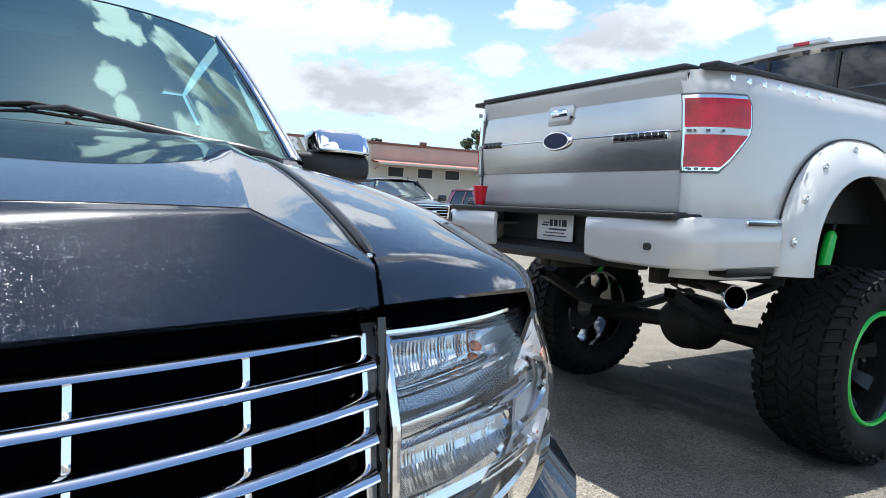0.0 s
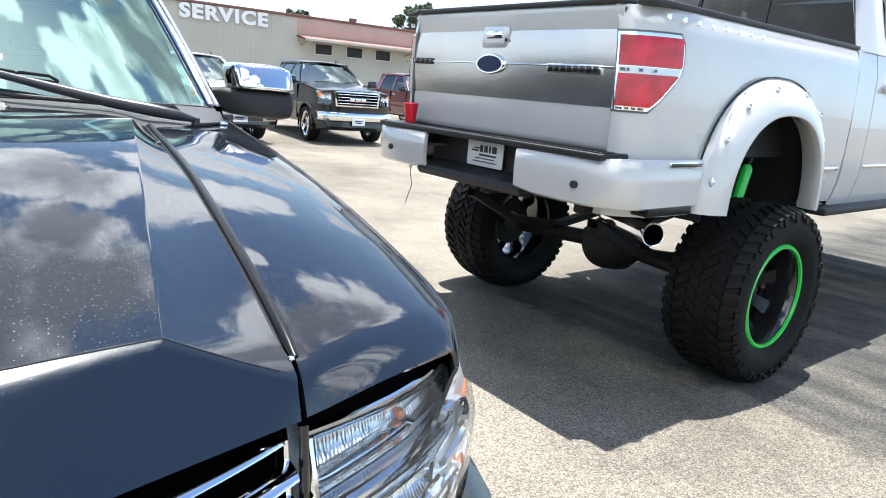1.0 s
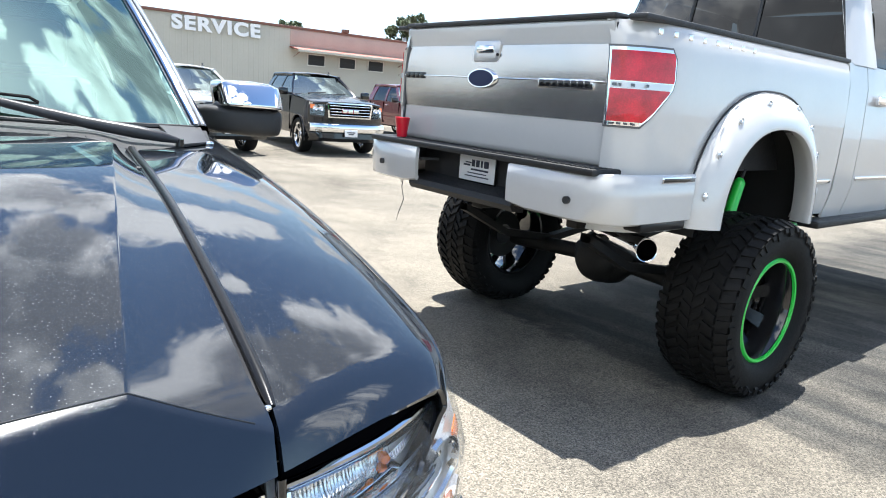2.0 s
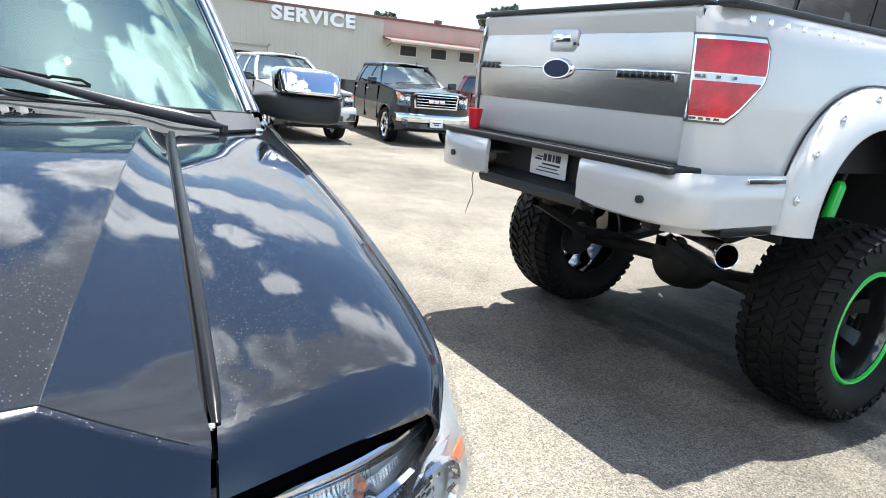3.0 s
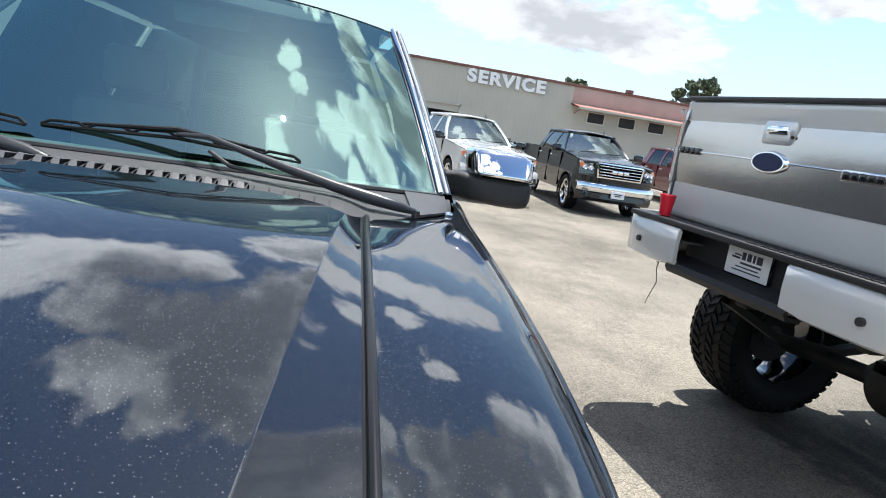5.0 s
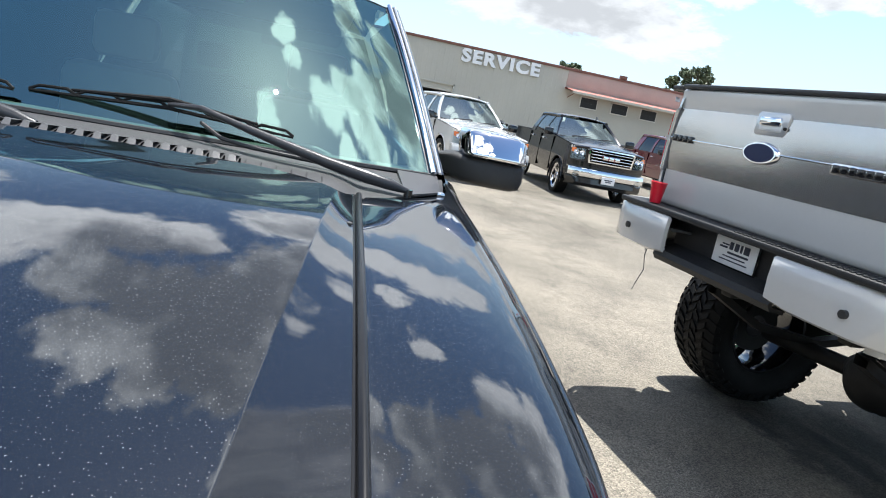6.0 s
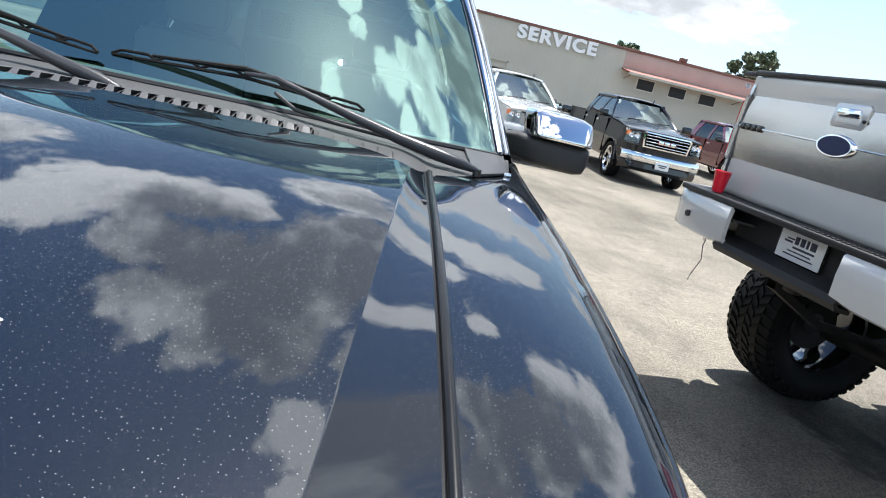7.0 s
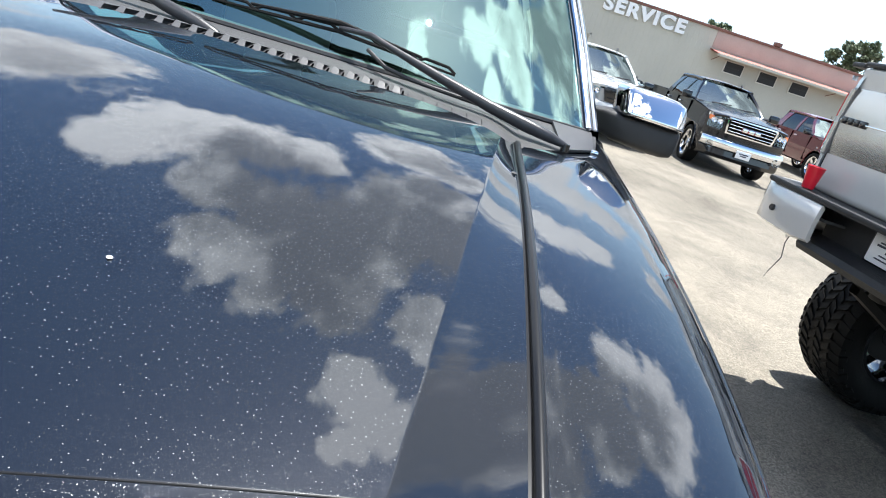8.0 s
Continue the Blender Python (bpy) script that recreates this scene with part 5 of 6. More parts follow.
    part("tail_pipe", tube([(0.3, 1.0, 0.93), (0.32, 0.7, 0.92), (0.4, 0.5, 0.91), (0.56, 0.4, 0.905)], 0.045, 16), S, t)
    tip = part("exhaust_tip", revolve([(-0.5, 0.05), (-0.1, 0.056), (0.0, 0.06), (0.004, 0.058), (0.002, 0.054), (-0.14, 0.048)], 32), M["chrome"], t, "polished exhaust tip")
    tip.matrix_local = Matrix.Translation((0.985, 0.19, 0.9)) @ Matrix.Rotation(math.atan2(-0.24, 0.48), 4, "Z")
    # near-black disc: the pipe's inner shade put into its colour
    part("exhaust_bore", revolve([(-0.14, 0.049), (-0.14, 0.0)], 24), M["shade_black"], tip)
    part("hitch", boxed((-0.04, -0.06, 0.95), (0.04, 0.3, 1.0), 0.01), S, t)
    part("cross_member", boxed((-0.5, 0.05, 0.98), (0.5, 0.15, 1.05), 0.01), S, t)
    part("bed_floor", boxed((-0.86, 0.03, 1.26), (0.86, 2.1, 1.3)), M["plastic"], t)
    for side in (1, -1):
        part("bed_corner_floor", boxed((min(side * 0.82, side * 0.905), 0.1, 1.3), (max(side * 0.82, side * 0.905), 0.42, 1.33)), M["plastic"], t)
    part("bed_front", boxed((-0.9, 2.1, 1.2), (0.9, 2.13, 1.95), 0.005), W, t)
    part("trailer_wire", tube([(-0.62, -0.13, 1.05), (-0.63, -0.135, 0.98), (-0.61, -0.13, 0.9), (-0.66, -0.13, 0.8), (-0.66, -0.14, 0.76)], 0.003, 5), M["gasket"], t)
    # cab: lower body, greenhouse, glass
    prof = [(0.96, 0.95), (1.0, 1.15), (1.0, 1.5), (0.985, 1.8), (0.95, 1.96)]
    for side in (1, -1):
        for y0, y1 in ((2.18, 2.47), (2.48, 3.3), (3.31, 4.2), (4.21, 5.5)):
            nm = "door" if y0 in (2.48, 3.31) else "fender" if y0 > 4 else "cab_corner"
            part(nm, grid([[(side * (x - (0.12 * ((y - 4.6) / 0.9) ** 2 if y > 4.6 else 0)), y, min(z, 1.75) if y > 4.2 else z) for x, z in prof] for y in [lerp(y0, y1, i / 5) for i in range(6)]], 0.015), W, t)
        part("door_handle", boxed((min(side * 0.995, side * 1.03), 2.6, 1.71), (max(side * 0.995, side * 1.03), 2.84, 1.775), 0.012), M["chrome"], t)
        part("door_moulding", boxed((min(side * 1.0, side * 1.012), 2.5, 1.2), (max(side * 1.0, side * 1.012), 4.15, 1.225), 0.003), M["chrome"], t)
        rows = [[(side * 0.95, y, 1.965), (side * 0.87, y + d, 2.28), (side * 0.78, y + d * 1.4, 2.49)] for y, d in ((2.6, 0.05), (3.25, 0.0), (3.3, 0.0), (4.25, -0.35))]
        part("side_window", grid(rows), M["dark_glass"], t)
        rows = [[(side * (0.93 - q * 0.18), 2.185 + 0.1 * q, 1.95 + 0.56 * q), (side * (0.96 - q * 0.17), 2.26 + 0.1 * q, 1.95 + 0.56 * q), (side * (0.96 - q * 0.17), 2.62 + 0.04 * q, 1.95 + 0.56 * q), (side * (0.9 - q * 0.17), 2.55 + 0.04 * q, 1.95 + 0.56 * q)] for q in [i / 5 for i in range(6)]]
        part("c_pillar", grid(rows, close=True), W, t)
        part("roof_rail", tube([(side * 0.79, 2.3, 2.5), (side * 0.79, 3.3, 2.54), (side * 0.79, 3.9, 2.47), (side * 0.93, 4.55, 1.8)], 0.03, 8), W, t)
    part("roof", grid([[(s * 0.8, lerp(2.26, 3.85, k / 8), 2.5 + 0.05 * (1 - s * s) + 0.03 * math.sin(math.pi * k / 8)) for s in [i / 8 for i in range(-8, 9)]] for k in range(9)], 0.03), W, t)
    part("rear_window", grid([[(s * lerp(0.93, 0.78, q), 2.185 + 0.1 * q, 1.95 + 0.54 * q) for s in (-1, -0.3, 0.3, 1)] for q in (0, 0.5, 1)]), M["dark_glass"], t, "dark sliding rear window")
    for x in (-0.28, 0.28):
        part("window_divider", tube([(x * 1.0, 2.18, 1.95), (x * 0.95, 2.275, 2.48)], 0.012, 6), M["plastic"], t)
    part("third_brake_light", boxed((-0.2, 2.24, 2.545), (0.2, 2.31, 2.585), 0.012), M["silver"], t)
    part("brake_lens", boxed((-0.06, 2.232, 2.552), (0.06, 2.26, 2.578), 0.004), M["red_lens"], t)
    part("cab_back", grid([[(x, 2.19, z) for x in (-0.95, 0, 0.95)] for z in (1.0, 1.95)], 0.02), W, t)
    part("windscreen", grid([[(s * lerp(0.9, 0.76, q), lerp(4.6, 3.88, q) - 0.1 * s * s, lerp(1.8, 2.5, q)) for s in (-1, -0.5, 0, 0.5, 1)] for q in (0, 0.5, 1)]), M["dark_glass"], t)
    part("bonnet", grid([[(s * 0.92, y, z + 0.04 * (1 - s * s)) for s in (-1, -0.6, 0, 0.6, 1)] for y, z in ((4.55, 1.78), (5.0, 1.76), (5.4, 1.7), (5.55, 1.6), (5.57, 1.1))], 0.02), W, t)
    part("front_bumper", boxed((-0.95, 5.5, 0.95), (0.95, 5.68, 1.2), 0.04), W, t)
    part("cab_floor", boxed((-0.94, 2.2, 0.95), (0.94, 4.6, 1.02)), S, t)
    for v in (0.45, -0.45):
        part("seat", boxed((v - 0.25, 3.3, 1.4), (v + 0.25, 3.5, 2.1), 0.05), M["dash"], t)
        part("headrest", boxed((v - 0.13, 3.35, 2.12), (v + 0.13, 3.46, 2.3), 0.04), M["dash"], t)
    for y in (1.15, 4.85):
        for side in (1, -1):
            wheel(t, Matrix.Translation((side * 1.01, y, 0.51)) @ Matrix.Rotation(0 if side > 0 else math.pi, 4, "Z"), 0.51, 0.44, 0.3, True, 8, M["green"], M["gloss_black"], M["gloss_black"], 0.16)
    return t


white_truck()


def cup():
    c = thing("plastic_cup", pose(-0.685, -0.12, 1.288), "red plastic party cup standing on the bumper step", "cup")
    part("cup_wall", revolve([(0.0, 0.0), (0.0, 0.031), (0.05, 0.037), (0.115, 0.046), (0.118, 0.048), (0.121, 0.046), (0.118, 0.044), (0.05, 0.034), (0.005, 0.029)], 32, axis="z"), M["red_cup"], c)
    return c


cup()


# ---- service building ----
def building():
    X = -34.0
    b = thing("service_building", pose(X, 8.8, 0.43), "long beige metal-sided service building with brown roof trim", "building")
    def loc(y, z, dx=0.0):
        return (dx, y - 9, z)
    # wall along y from -20 to 40 with a door opening
    for y0, y1, z0, z1 in ((-25, 4.0, -0.43, 4.3), (4.0, 8.7, 2.1, 4.3), (8.7, 15.4, -0.43, 4.3)):
        part("wall", boxed((-0.2, y0 - 9, z0), (0, y1 - 9, z1)), M["wall"], b)
    part("wall", boxed((-0.2, 15.4 - 9, -0.43), (0, 45 - 9, 4.3)), M["wall"], b)
    for i in range(120):
        y = -20 + 0.3 * i
        if y > 15.2:
            break
        z0 = 2.15 if 4.0 < y < 8.7 else -0.43
        part("siding_rib", boxed((0.0, y - 9 - 0.025, z0), (0.01, y - 9 + 0.025, 4.28), 0.004, 1), M["wall"], b)
    part("roof_trim", boxed((-0.25, -34, 4.26), (0.1, 36, 4.4), 0.02), M["brown_trim"], b)
    part("roof", boxed((-16, -34, 4.2), (-0.2, 36, 4.32)), M["brown_trim"], b)
    part("upper_fascia", boxed((0.0, 15.45 - 9, 3.35), (0.03, 36, 4.26), 0.005), M["rose_wall"], b)
    for y0, y1, x0 in ((-34, -33.8, -16), (35.8, 36, -16)):
        part("end_wall", boxed((x0, y0, -0.43), (-0.2, y1, 4.3)), M["wall"], b)
    part("back_wall", boxed((-16, -34, -0.43), (-15.8, 36, 4.3)), M["wall"], b)
    part("door_frame", boxed((-0.02, 8.7 - 9, -0.43), (0.04, 8.8 - 9, 2.2), 0.01), M["wall"], b)
    part("door_header", boxed((-0.02, 4 - 9, 2.1), (0.04, 8.8 - 9, 2.2), 0.01), M["wall"], b)
    part("roller_door", boxed((-0.12, 4 - 9, 1.75), (-0.08, 8.7 - 9, 2.1)), M["wall"], b)
    # windows
    for y in (16.6, 18.7, 20.75):
        w = part("window_frame", boxed((0.0, y - 9 - 0.06, 2.3), (0.05, y - 9 + 1.12, 2.98), 0.01), M["frame_paint"], b)
        part("pane", boxed((0.03, y - 9, 2.36), (0.056, y - 9 + 1.06, 2.92)), M["dark_pane"], w)
        part("sash_bar", boxed((0.05, y - 9, 2.62), (0.064, y - 9 + 1.06, 2.645)), M["plastic"], w)
    # awning
    rows = [[loc(y, 3.3, 0.03), loc(y, 3.14, 1.1), loc(y, 3.08, 1.12), loc(y, 3.08, 1.08), loc(y, 3.22, 0.03)] for y in (15.4, 18, 21, 24, 30)]
    aw = part("awning", grid(rows, close=True), M["awning"], b, "faded red sloped awning")
    part("awning_fascia", boxed((1.1, 15.4 - 9, 2.99), (1.14, 21, 3.125), 0.01), M["wall"], aw)
    for y in (15.7, 23.0):
        part("awning_brace", tube([loc(y, 2.75, 0.0), loc(y, 3.08, 1.0)], 0.02, 6), M["brown_trim"], aw)
    part("flood_lamp", boxed((-0.1, 19.0 - 9 - 0.2, 4.4), (0.2, 19.0 - 9 + 0.2, 4.6), 0.03), M["brown_trim"], b)
    # wall sign
    cu = bpy.data.curves.new("sign_letters", "FONT")
    cu.body, cu.size, cu.extrude, cu.space_character = "SERVICE", 0.94, 0.05, 1.16
    cu.offset = 0.04
    tmp = bpy.data.objects.new("tmp", cu)
    scene.collection.objects.link(tmp)
    dg = bpy.context.evaluated_depsgraph_get()
    me = bpy.data.meshes.new_from_object(tmp.evaluated_get(dg))
    bpy.data.objects.remove(tmp)
    me.materials.append(M["sign_white"])
    ob = new("sign_letters", me)
    w = max(v.co.x for v in me.vertices)
    ob.parent = b
    ob.matrix_local = Matrix.Translation((0.1, 8.85 - 9, 3.55)) @ Matrix.Rotation(radians(90), 4, "Z") @ Matrix.Rotation(radians(90), 4, "X") @ Matrix.Diagonal((4.75 / w, 1, 1, 1))
    ob["label"] = "raised white block letters"
    return b


M["frame_paint"] = mat("window_frame_paint", (0.6, 0.58, 0.53), 0.5, 0.0, 0.0, 0.05, 3.0)
M["dark_pane"] = mat("dark_window", (0.012, 0.013, 0.015), 0.6, 0.0, 0.0, 0.4, 3.0)
building()


# ---- parked vehicles ----
def parked(name, m, paint, label, L=5.8, Wd=2.0, H=1.88, hood=1.16, style="chrome"):
    """A pickup whose nose looks along +x of m; origin on the ground between the front wheels."""
    t = thing(name, m, label, "truck" if H > 1.5 else "car", "parked vehicles")
    h, f, wb, R = Wd / 2, 0.98, L - 2.15, 0.41
    def nose(y, x=f):
        return x - 0.22 * (abs(y) / h) ** 3.2
    def width(x):
        return h - 0.02 - 0.1 * max(0.0, (x - 0.35) / 0.6) ** 2 - 0.03 * max(0.0, (-x - 3.4) / 1.4) ** 2
    def belt(x):
        return interp(x, [(-4.9, hood + 0.06), (-0.6, hood + 0.04), (0.3, hood - 0.03), (0.8, hood - 0.07), (1.0, hood - 0.12)])
    xs = [f - 0.24 - k * 0.085 for k in range(int((L - 0.3) / 0.085))]
    for side in (1, -1):
        def flank(x, q):
            z = lerp(0.42, belt(x), q)
            return (x, side * (width(x) - 0.05 * max(0, 0.25 - q) * 4 - 0.035 * max(0, q - 0.55) ** 1.3 * 2 + 0.012 * math.exp(-((q - 0.55) / 0.04) ** 2)), z)
        bm = bmesh.new()
        qs = [k / 14 for k in range(15)]
        vs = [[bm.verts.new(flank(x, q)) for q in qs] for x in xs]
        for a, b in zip(vs, vs[1:]):
            for k in range(14):
                c = (a[k].co + b[k + 1].co) / 2
                if min(math.hypot(c.x, c.z - R), math.hypot(c.x + wb, c.z - R)) < 0.5:
                    continue
                bm.faces.new((a[k], a[k + 1], b[k + 1], b[k]))
        bmesh.ops.delete(bm, geom=[v for v in bm.verts if not v.link_faces], context="VERTS")
        part("body_side", bm, paint, t, sharp=50)
        for x in (0.0, -wb):
            part("wheel_lip", tube([(x + 0.49 * math.cos(a), side * (width(x) - 0.005), R + 0.49 * math.sin(a)) for a in [math.pi * k / 16 for k in range(-1, 18)]], 0.02, 6), paint, t)
            part("wheel_liner", grid([[(x + 0.52 * math.cos(a), side * 0.35, R + 0.52 * math.sin(a)), (x + 0.52 * math.cos(a), side * (h - 0.06), R + 0.52 * math.sin(a))] for a in [math.pi * k / 12 for k in range(13)]], 0.01), M["shade_black"], t)
        for x in (-0.62, -1.72, -2.72):
            part("door_seam", boxed((x - 0.006, min(side * (h - 0.06), side * (h - 0.012)), 0.5), (x + 0.006, max(side * (h - 0.06), side * (h - 0.012)), hood + 0.02)), M["shade_black"], t)
        for x in (-1.55, -2.58):
            part("door_handle", boxed((x, min(side * (h - 0.03), side * (h + 0.012)), hood - 0.1), (x + 0.17, max(side * (h - 0.03), side * (h + 0.012)), hood - 0.065), 0.01), M["chrome"] if style == "chrome" else paint, t)
        # greenhouse: pillars and panes lean inwards
        def up(x0, x1, q):
            return Vector((lerp(x0, x1, q), side * (lerp(h - 0.085, h - 0.34, q) + 0.03 * math.sin(math.pi * q)), lerp(hood + 0.035, H - 0.06, q)))
        def bar(nm, a0, a1, b0, b1):
            part(nm, grid([[up(a0, a1, q / 6), up(b0, b1, q / 6)] for q in range(7)], 0.05), paint, t)
        bar("a_pillar", -0.62, -1.33, -0.71, -1.44)
        bar("b_pillar", -1.66, -1.72, -1.78, -1.82)
        bar("c_pillar", -2.66, -2.58, -3.0, -2.85)
        for x0, x1, y0, y1 in ((-0.71, -1.42, -1.66, -1.72), (-1.78, -1.82, -2.66, -2.58)):
            part("side_window", grid([[up(x0, x1, q / 6) - Vector((0, side * 0.015, 0)), up(y0, y1, q / 6) - Vector((0, side * 0.015, 0))] for q in range(7)]), M["far_side_glass"], t)
        part("roof_side", tube([up(-1.32, -1.32, 1.0) + Vector((0, 0, -0.02)), up(-2, -2, 1.0), up(-2.9, -2.9, 1.0) + Vector((0, 0, -0.02))], 0.045, 8), paint, t)
        mm = part("mirror", boxed((-0.72, min(side * (h + 0.02), side * (h + 0.25)), hood + 0.03), (-0.6, max(side * (h + 0.02), side * (h + 0.25)), hood + 0.21), 0.04), M["gloss_black"], t)
        part("mirror_foot", tube([(-0.7, side * (h - 0.1), hood + 0.07), (-0.66, side * (h + 0.06), hood + 0.08)], 0.03, 8), M["gloss_black"], mm)
        # lamps
        y0, y1 = (0.6, h - 0.05)
        n = 7
        ys = [lerp(y0, y1, k / n) for k in range(n + 1)]
        zt, zb = hood - 0.07, hood - 0.36
        part("lamp_bowl", grid([[(nose(y) - 0.1, side * y, z) for y in ys] for z in (zb, zt)], 0.01), M["chrome"], t)
        lamp = part("headlamp", grid([[(nose(y) - 0.012 - 0.02 * q, side * y, lerp(zb, zt - 0.05 * (y / h) ** 3, q)) for y in ys] for q in (0, 0.25, 0.5, 0.75, 1)], 0.008), M["lamp_glass"], t, "clear headlamp with amber turn lens")
        part("turn_lens", grid([[(nose(y) + 0.001 - 0.02 * q, side * y, lerp(zb + 0.15, zt - 0.05, q)) for y in ys[5:]] for q in (0, 0.5, 1)], 0.008), M["amber"], lamp)
        for k, y in enumerate((0.68, 0.8)):
            part("lamp_bulb", revolve([(-0.01, 0.06), (0.012, 0.055), (0.0, 0.03), (0.02, 0.0)], 16), M["chrome"], lamp).location = (nose(y) - 0.005, side * y, hood - 0.2)
        part("fog_lamp", revolve([(-0.03, 0.085), (0.012, 0.085), (0.006, 0.07), (0.015, 0.0)], 20), M["lamp_glass"], t).location = (nose(0.76, f + 0.14), side * 0.76, 0.585)
        part("lamp_edge", tube([(nose(y) + 0.0, side * y, zb - 0.012) for y in ys], 0.012, 6), M["gloss_black"] if style != "body" else paint, t)
    # bonnet with raised middle
    ss = [k / 10 for k in range(-10, 11)]
    part("bonnet", grid([[(lerp(nose(s * (h - 0.06), f - 0.0), x, q) if x > 0.5 else x, s * (width(min(x, 0.7)) - 0.055), z + 0.05 * (1 - abs(s) ** 3) + (0.02 if abs(s) < 0.55 and x < 0.8 else 0)) for s in ss] for x, z, q in ((0.95, hood - 0.13, 0), (0.93, hood - 0.085, 0.35), (0.8, hood - 0.06, 0.85), (0.4, hood - 0.035, 1), (0.0, hood + 0.012, 1), (-0.55, hood + 0.05, 1))], 0.02), paint, t, sharp=50)
    part("cowl", boxed((-0.76, -h + 0.14, hood - 0.04), (-0.52, h - 0.14, hood + 0.085), 0.02), M["gloss_black"], t)
    part("windscreen", grid([[(lerp(-0.56, -1.36, q) - 0.14 * s * s + 0.03 * math.sin(math.pi * q), s * lerp(h - 0.13, h - 0.35, q), lerp(hood + 0.085, H - 0.055, q)) for s in [k / 6 for k in range(-6, 7)]] for q in (0, 0.25, 0.5, 0.75, 1)]), M["far_glass"], t)
    for y in (0.1, -0.5):
        part("wiper", tube([(-0.54, y, hood + 0.11), (-0.62, y + 0.5, hood + 0.15)], 0.012, 6), M["plastic"], t)
    part("roof", grid([[(x - 0.12 * s * s * (1 if x > -1.4 else 0), s * (h - 0.34), z + 0.045 * (1 - s * s)) for s in [k / 6 for k in range(-6, 7)]] for x, z in ((-1.33, H - 0.06), (-1.5, H - 0.035), (-2.1, H - 0.02), (-2.7, H - 0.035), (-2.88, H - 0.06))], 0.02), paint, t)
    part("roof_antenna", prism([(-1.55, H + 0.0), (-1.43, H + 0.0), (-1.54, H + 0.07)], 0.38, 0.41, "y", 0.004), M["gloss_black"], t)
    part("cab_back", grid([[(-2.98, -h + 0.09, hood), (-2.98, h - 0.09, hood)], [(-2.88, -h + 0.3, H - 0.06), (-2.88, h - 0.3, H - 0.06)]], 0.02), M["far_side_glass"], t)
    part("cab_lower", boxed((-3.0, -h + 0.1, 0.5), (-2.96, h - 0.1, hood + 0.03)), paint, t)
    part("bed", boxed((-L + f + 0.1, -h + 0.12, 0.6), (-3.02, h - 0.12, hood - 0.1), 0.02), M["shade_black"], t)
    part("tailgate", boxed((-L + f + 0.06, -h + 0.1, 0.6), (-L + f + 0.1, h - 0.1, hood + 0.05), 0.01), paint, t)
    part("cab_floor", boxed((-2.95, -h + 0.2, 0.45), (-0.6, h - 0.2, 0.7)), M["dash"], t)
    part("dashboard", boxed((-1.05, -h + 0.16, 0.75), (-0.62, h - 0.16, hood + 0.0), 0.05), M["dash"], t)
    for y in (0.42, -0.42):
        part("seat", boxed((-1.95, y - 0.23, 0.7), (-1.75, y + 0.23, hood + 0.22), 0.06), M["seat"], t)
        part("headrest", boxed((-1.95, y - 0.12, hood + 0.25), (-1.85, y + 0.12, hood + 0.42), 0.04), M["seat"], t)
    part("engine_bay", boxed((-0.4, -0.45, 0.45), (f - 0.18, 0.45, hood - 0.14)), M["shade_black"], t)
    yy = [k / 8 * (h - 0.02) for k in range(-8, 9)]
    # grille
    if style == "chrome":
        outline = [(-0.54, hood - 0.055), (0.54, hood - 0.055), (0.57, hood - 0.09), (0.53, hood - 0.4), (-0.53, hood - 0.4), (-0.57, hood - 0.09)]
        cz = hood - 0.23
        part("grille_frame", grid([[(nose(y, f - 0.03), y, z), (nose(y, f + 0.05), y, z), (nose(y, f + 0.055), y * 0.93, lerp(z, cz, 0.16)), (nose(y, f + 0.02), y * 0.9, lerp(z, cz, 0.22))] for y, z in outline + outline[:1]]), M["chrome"], t, "chrome grille frame", sharp=25)
        # black plate, standing for the shade behind the bars
        part("grille_back", prism([(y * 0.92, lerp(z, cz, 0.18)) for y, z in outline], f - 0.03, f - 0.01, "x"), M["shade_black"], t)
        for k in range(4):
            z = hood - 0.125 - 0.068 * k
            part("grille_bar", boxed((f - 0.02, -0.5 + 0.006 * k, z - 0.011), (f + 0.03, 0.5 - 0.006 * k, z + 0.009), 0.006), M["chrome"], t)
        em = part("grille_emblem", boxed((f + 0.02, -0.21, hood - 0.285), (f + 0.04, 0.21, hood - 0.19), 0.01), M["maroon"], t, "red and chrome grille badge")
        for y in (-0.14, 0.0, 0.14):
            part("badge_block", boxed((f + 0.035, y - 0.06, hood - 0.278), (f + 0.048, y + 0.06, hood - 0.197), 0.006), M["chrome"], em)
        prof = [(-0.02, 0.755), (0.06, 0.765), (0.1, 0.75), (0.12, 0.69), (0.12, 0.62), (0.1, 0.57), (0.03, 0.55)]
        bmat = M["chrome"]
    else:
        outline = [(-0.5, hood - 0.07), (0.5, hood - 0.07), (0.56, hood - 0.12), (0.47, hood - 0.36), (-0.47, hood - 0.36), (-0.56, hood - 0.12)]
        part("grille", prism(outline, f - 0.06, f + 0.035, "x", 0.015), M["gloss_black"], t, "black grille")
        for z in (hood - 0.14, hood - 0.28):
            part("grille_bar", boxed((f + 0.02, -0.46, z - 0.012), (f + 0.045, 0.46, z + 0.012), 0.006), M["satin"], t)
        em = part("grille_emblem", revolve([(0, 0.0), (0, 0.06), (0.02, 0.075), (0.03, 0.06), (0.02, 0.04), (0.02, 0.0)], 24), M["chrome"], t, "chrome oval grille badge")
        em.location, em.scale = (f + 0.03, 0, hood - 0.205), (1, 1.5, 1)
        prof = [(-0.02, hood - 0.37), (0.08, hood - 0.38), (0.12, 0.72), (0.12, 0.6), (0.08, 0.5), (0.0, 0.46)]
        bmat = paint
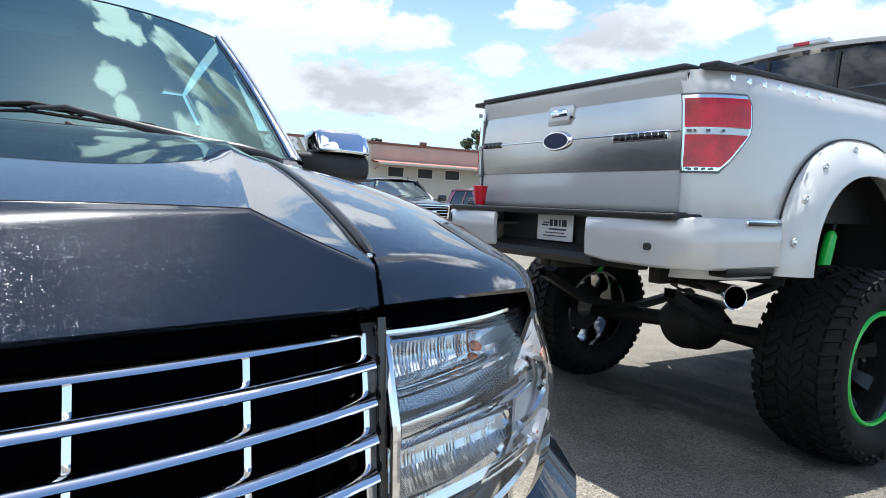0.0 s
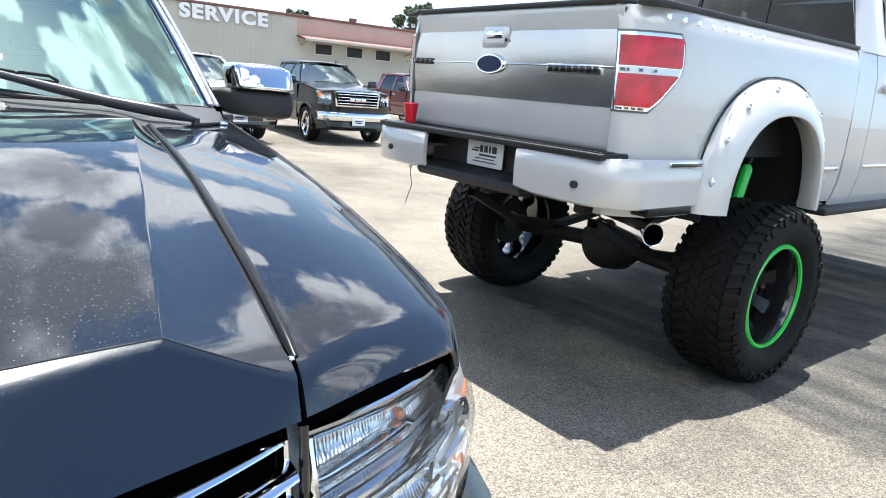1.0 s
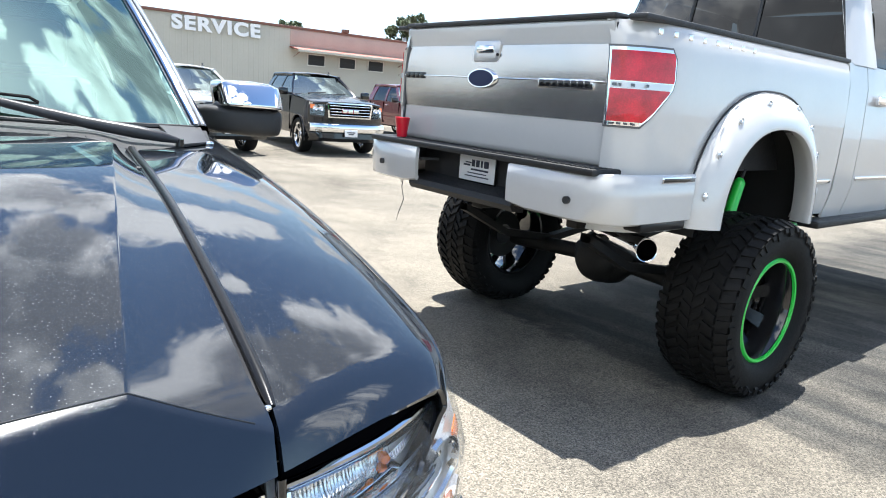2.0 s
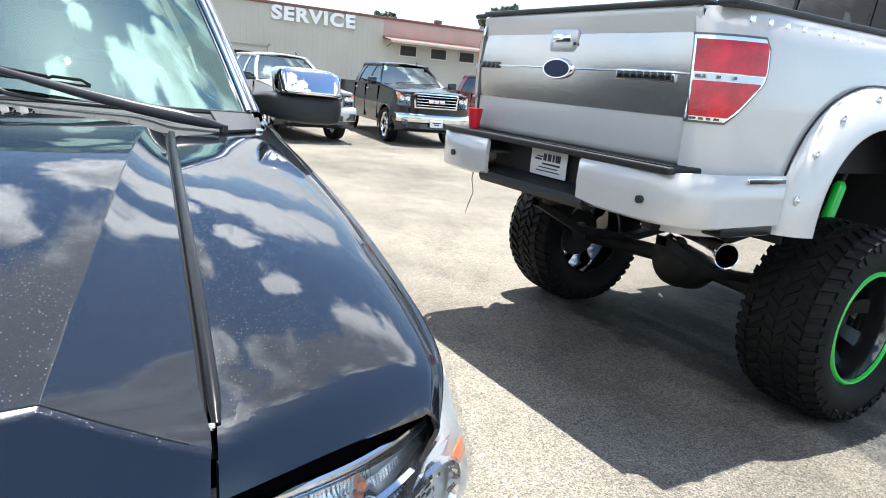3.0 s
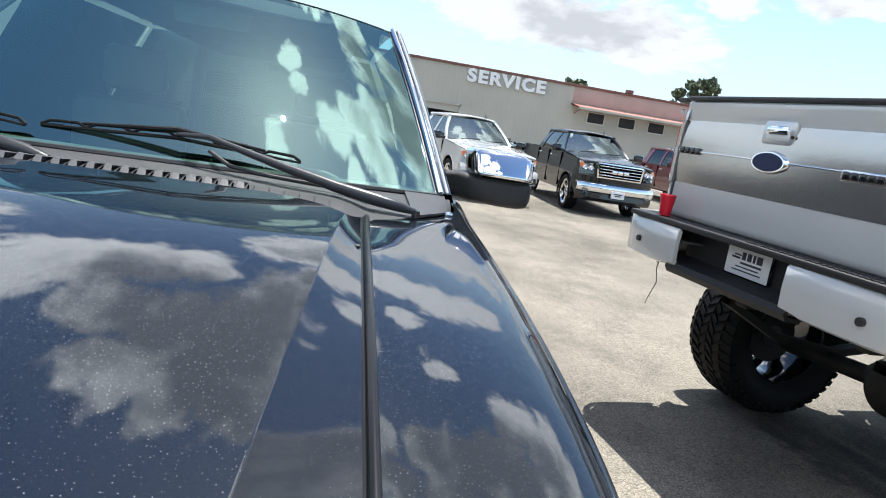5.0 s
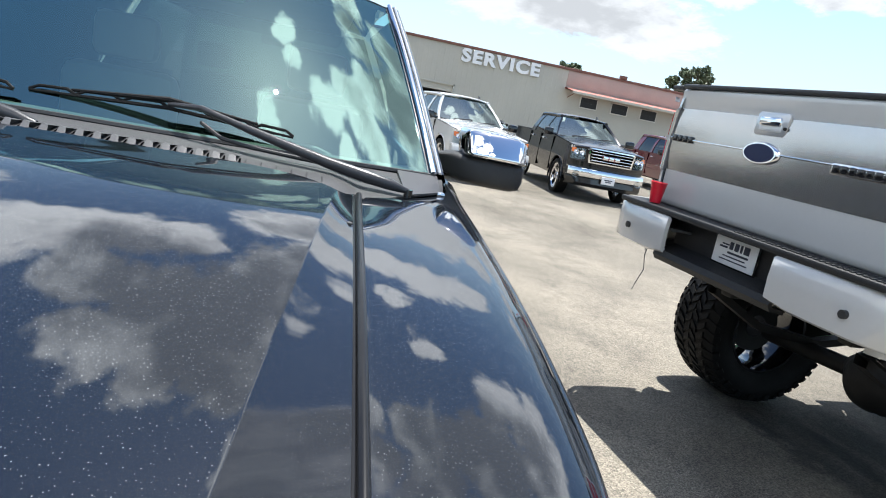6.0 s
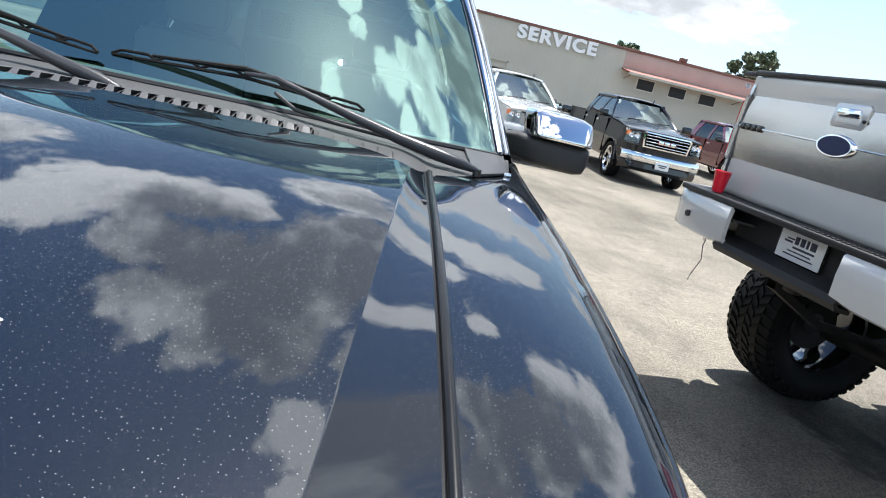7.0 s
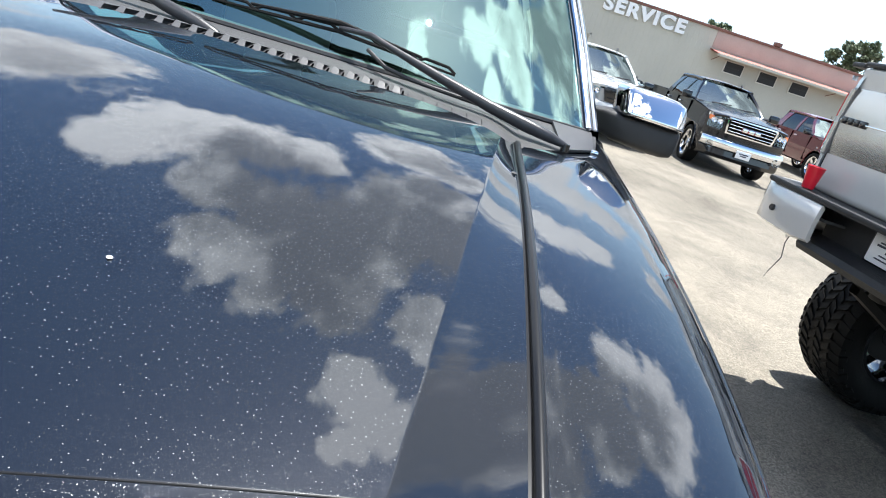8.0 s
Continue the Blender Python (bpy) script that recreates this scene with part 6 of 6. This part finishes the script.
        for side in (1, -1):
            part("fog_pocket", prism([(side * 0.62, 0.52), (side * 0.86, 0.52), (side * 0.86, 0.66), (side * 0.66, 0.66)], nose(0.74, f + 0.1), nose(0.74, f + 0.135), "x", 0.01), M["gloss_black"], t)
        part("lower_intake", boxed((f + 0.05, -0.52, 0.5), (f + 0.135, 0.52, 0.62), 0.02), M["gloss_black"], t)
    part("front_bumper", grid([[(nose(y, f + dx), y, z) for dx, z in prof] for y in yy], 0.02), bmat, t, sharp=50)
    part("front_panel", grid([[(nose(y, f - 0.05), y, z) for z in (0.5, hood - 0.13)] for y in yy], 0.02), M["gloss_black"] if style != "body" else paint, t)
    part("valance", grid([[(nose(y, f + dx), y, z) for dx, z in ((0.05, 0.54), (0.06, 0.42), (0.0, 0.34))] for y in yy], 0.02), M["gloss_black"], t)
    pl = part("plate", boxed((f + 0.115, -0.16, 0.47), (f + 0.135, 0.16, 0.63), 0.005), M["white_plain"], t, "white dealer plate with dark bars")
    for z, w in ((0.56, 0.1), (0.52, 0.07)):
        part("print_bar", boxed((f + 0.134, -w, z), (f + 0.138, w, z + 0.025)), M["ink"], pl)
    part("chassis", boxed((-L + f + 0.3, -0.5, 0.35), (0.4, 0.5, 0.5)), M["shade_black"], t)
    for x in (0.0, -wb):
        for side in (1, -1):
            wheel(t, Matrix.Translation((x, side * (h - 0.15), R)) @ Matrix.Rotation(radians(90 * side), 4, "Z"), R, 0.27, 0.295, False, 6, None, M["chrome"], M["chrome"], 0.05)
    return t


M["dark_red"] = mat("dark_red_paint", (0.1, 0.008, 0.014), 0.2, 0.0, 1.0)
M["lamp_glass"] = glass("lamp_glass", (0.9, 0.92, 0.93), 1.0, 0.0, 1.6)
M["far_glass"] = glass("far_windscreen", (0.4, 0.52, 0.5), 0.7, 0.0, 3.6, (0.85, 1.0, 0.97))
M["far_side_glass"] = glass("far_side_glass", (0.3, 0.32, 0.33), 0.5, 0.0, 1.7)
parked("dark_blue_pickup_truck", pose(-11.97, 5.79, 0, 0, 0, -8), M["navy"], "dark blue pickup truck with chrome grille and bumper", 5.6, 1.9, 1.9, 1.29)
parked("white_pickup_truck", pose(-12.1, 2.8, 0, 0, 0, 2), M["white_paint"], "white pickup truck with black grille", 5.6, 1.9, 1.84, 1.17, "body")
parked("red_pickup_truck", pose(-16.15, 11.97, 0, 0, 0, -4), M["dark_red"], "dark red pickup truck with black mirrors", 5.6, 1.9, 1.86, 1.2)
parked("dark_car", pose(-19.7, 6.2, 0, 0, 0, -8), M["navy"], "low dark car parked behind the front row", 4.7, 1.8, 1.29, 0.93, "body")


# ---- trees behind the building ----
def tree(m, height, spread, seed):
    rnd = random.Random(seed)
    t = thing("tree", m, "broad green tree behind the building", "tree", "trees behind the building")
    bm = tube([(0, 0, 0), (0.1, 0.05, height * 0.3), (0.0, 0.2, height * 0.6)], [0.28, 0.2, 0.1], 8)
    for k in range(9):
        a, r = rnd.uniform(0, 6.28), rnd.uniform(0.3, 0.85) * spread
        z = height * rnd.uniform(0.62, 0.92)
        tube([(0.05, 0.1, height * rnd.uniform(0.35, 0.55)), (0.5 * r * math.cos(a), 0.5 * r * math.sin(a), z - 0.7), (r * math.cos(a), r * math.sin(a), z)], [0.09, 0.06, 0.02], 6, bm)
    part("trunk", bm, M["bark"], t)
    bm = bmesh.new()
    clumps = []
    for k in range(46):
        a, r = rnd.uniform(0, 6.28), spread * math.sqrt(rnd.uniform(0, 1))
        clumps.append((r * math.cos(a), r * math.sin(a), height * 0.74 + rnd.uniform(-0.24, 0.26) * height * (1 - 0.5 * (r / spread) ** 2), rnd.uniform(0.35, 0.8) * spread * 0.32))
    for cx, cy, cz, cr in clumps:
        for k in range(150):
            d = Vector((rnd.gauss(0, 1), rnd.gauss(0, 1), rnd.gauss(0, 0.8))).normalized() * cr * rnd.uniform(0.5, 1.05)
            c = Vector((cx, cy, cz)) + d
            n = Vector((rnd.gauss(0, 1), rnd.gauss(0, 1), rnd.gauss(0.4, 1))).normalized()
            s1 = n.orthogonal().normalized() * rnd.uniform(0.06, 0.14)
            s2 = n.cross(s1) * 1.5
            q = [bm.verts.new(c + v) for v in (s1, s2, -s1, -s2)]
            bm.faces.new(q)
    part("crown", bm, M["leaf"], t, smooth=False)
    return t


tree(pose(-53.5, 37.4, 0), 9.4, 2.2, 3)
tree(pose(-58, 27.2, 0), 7.6, 2.0, 8)
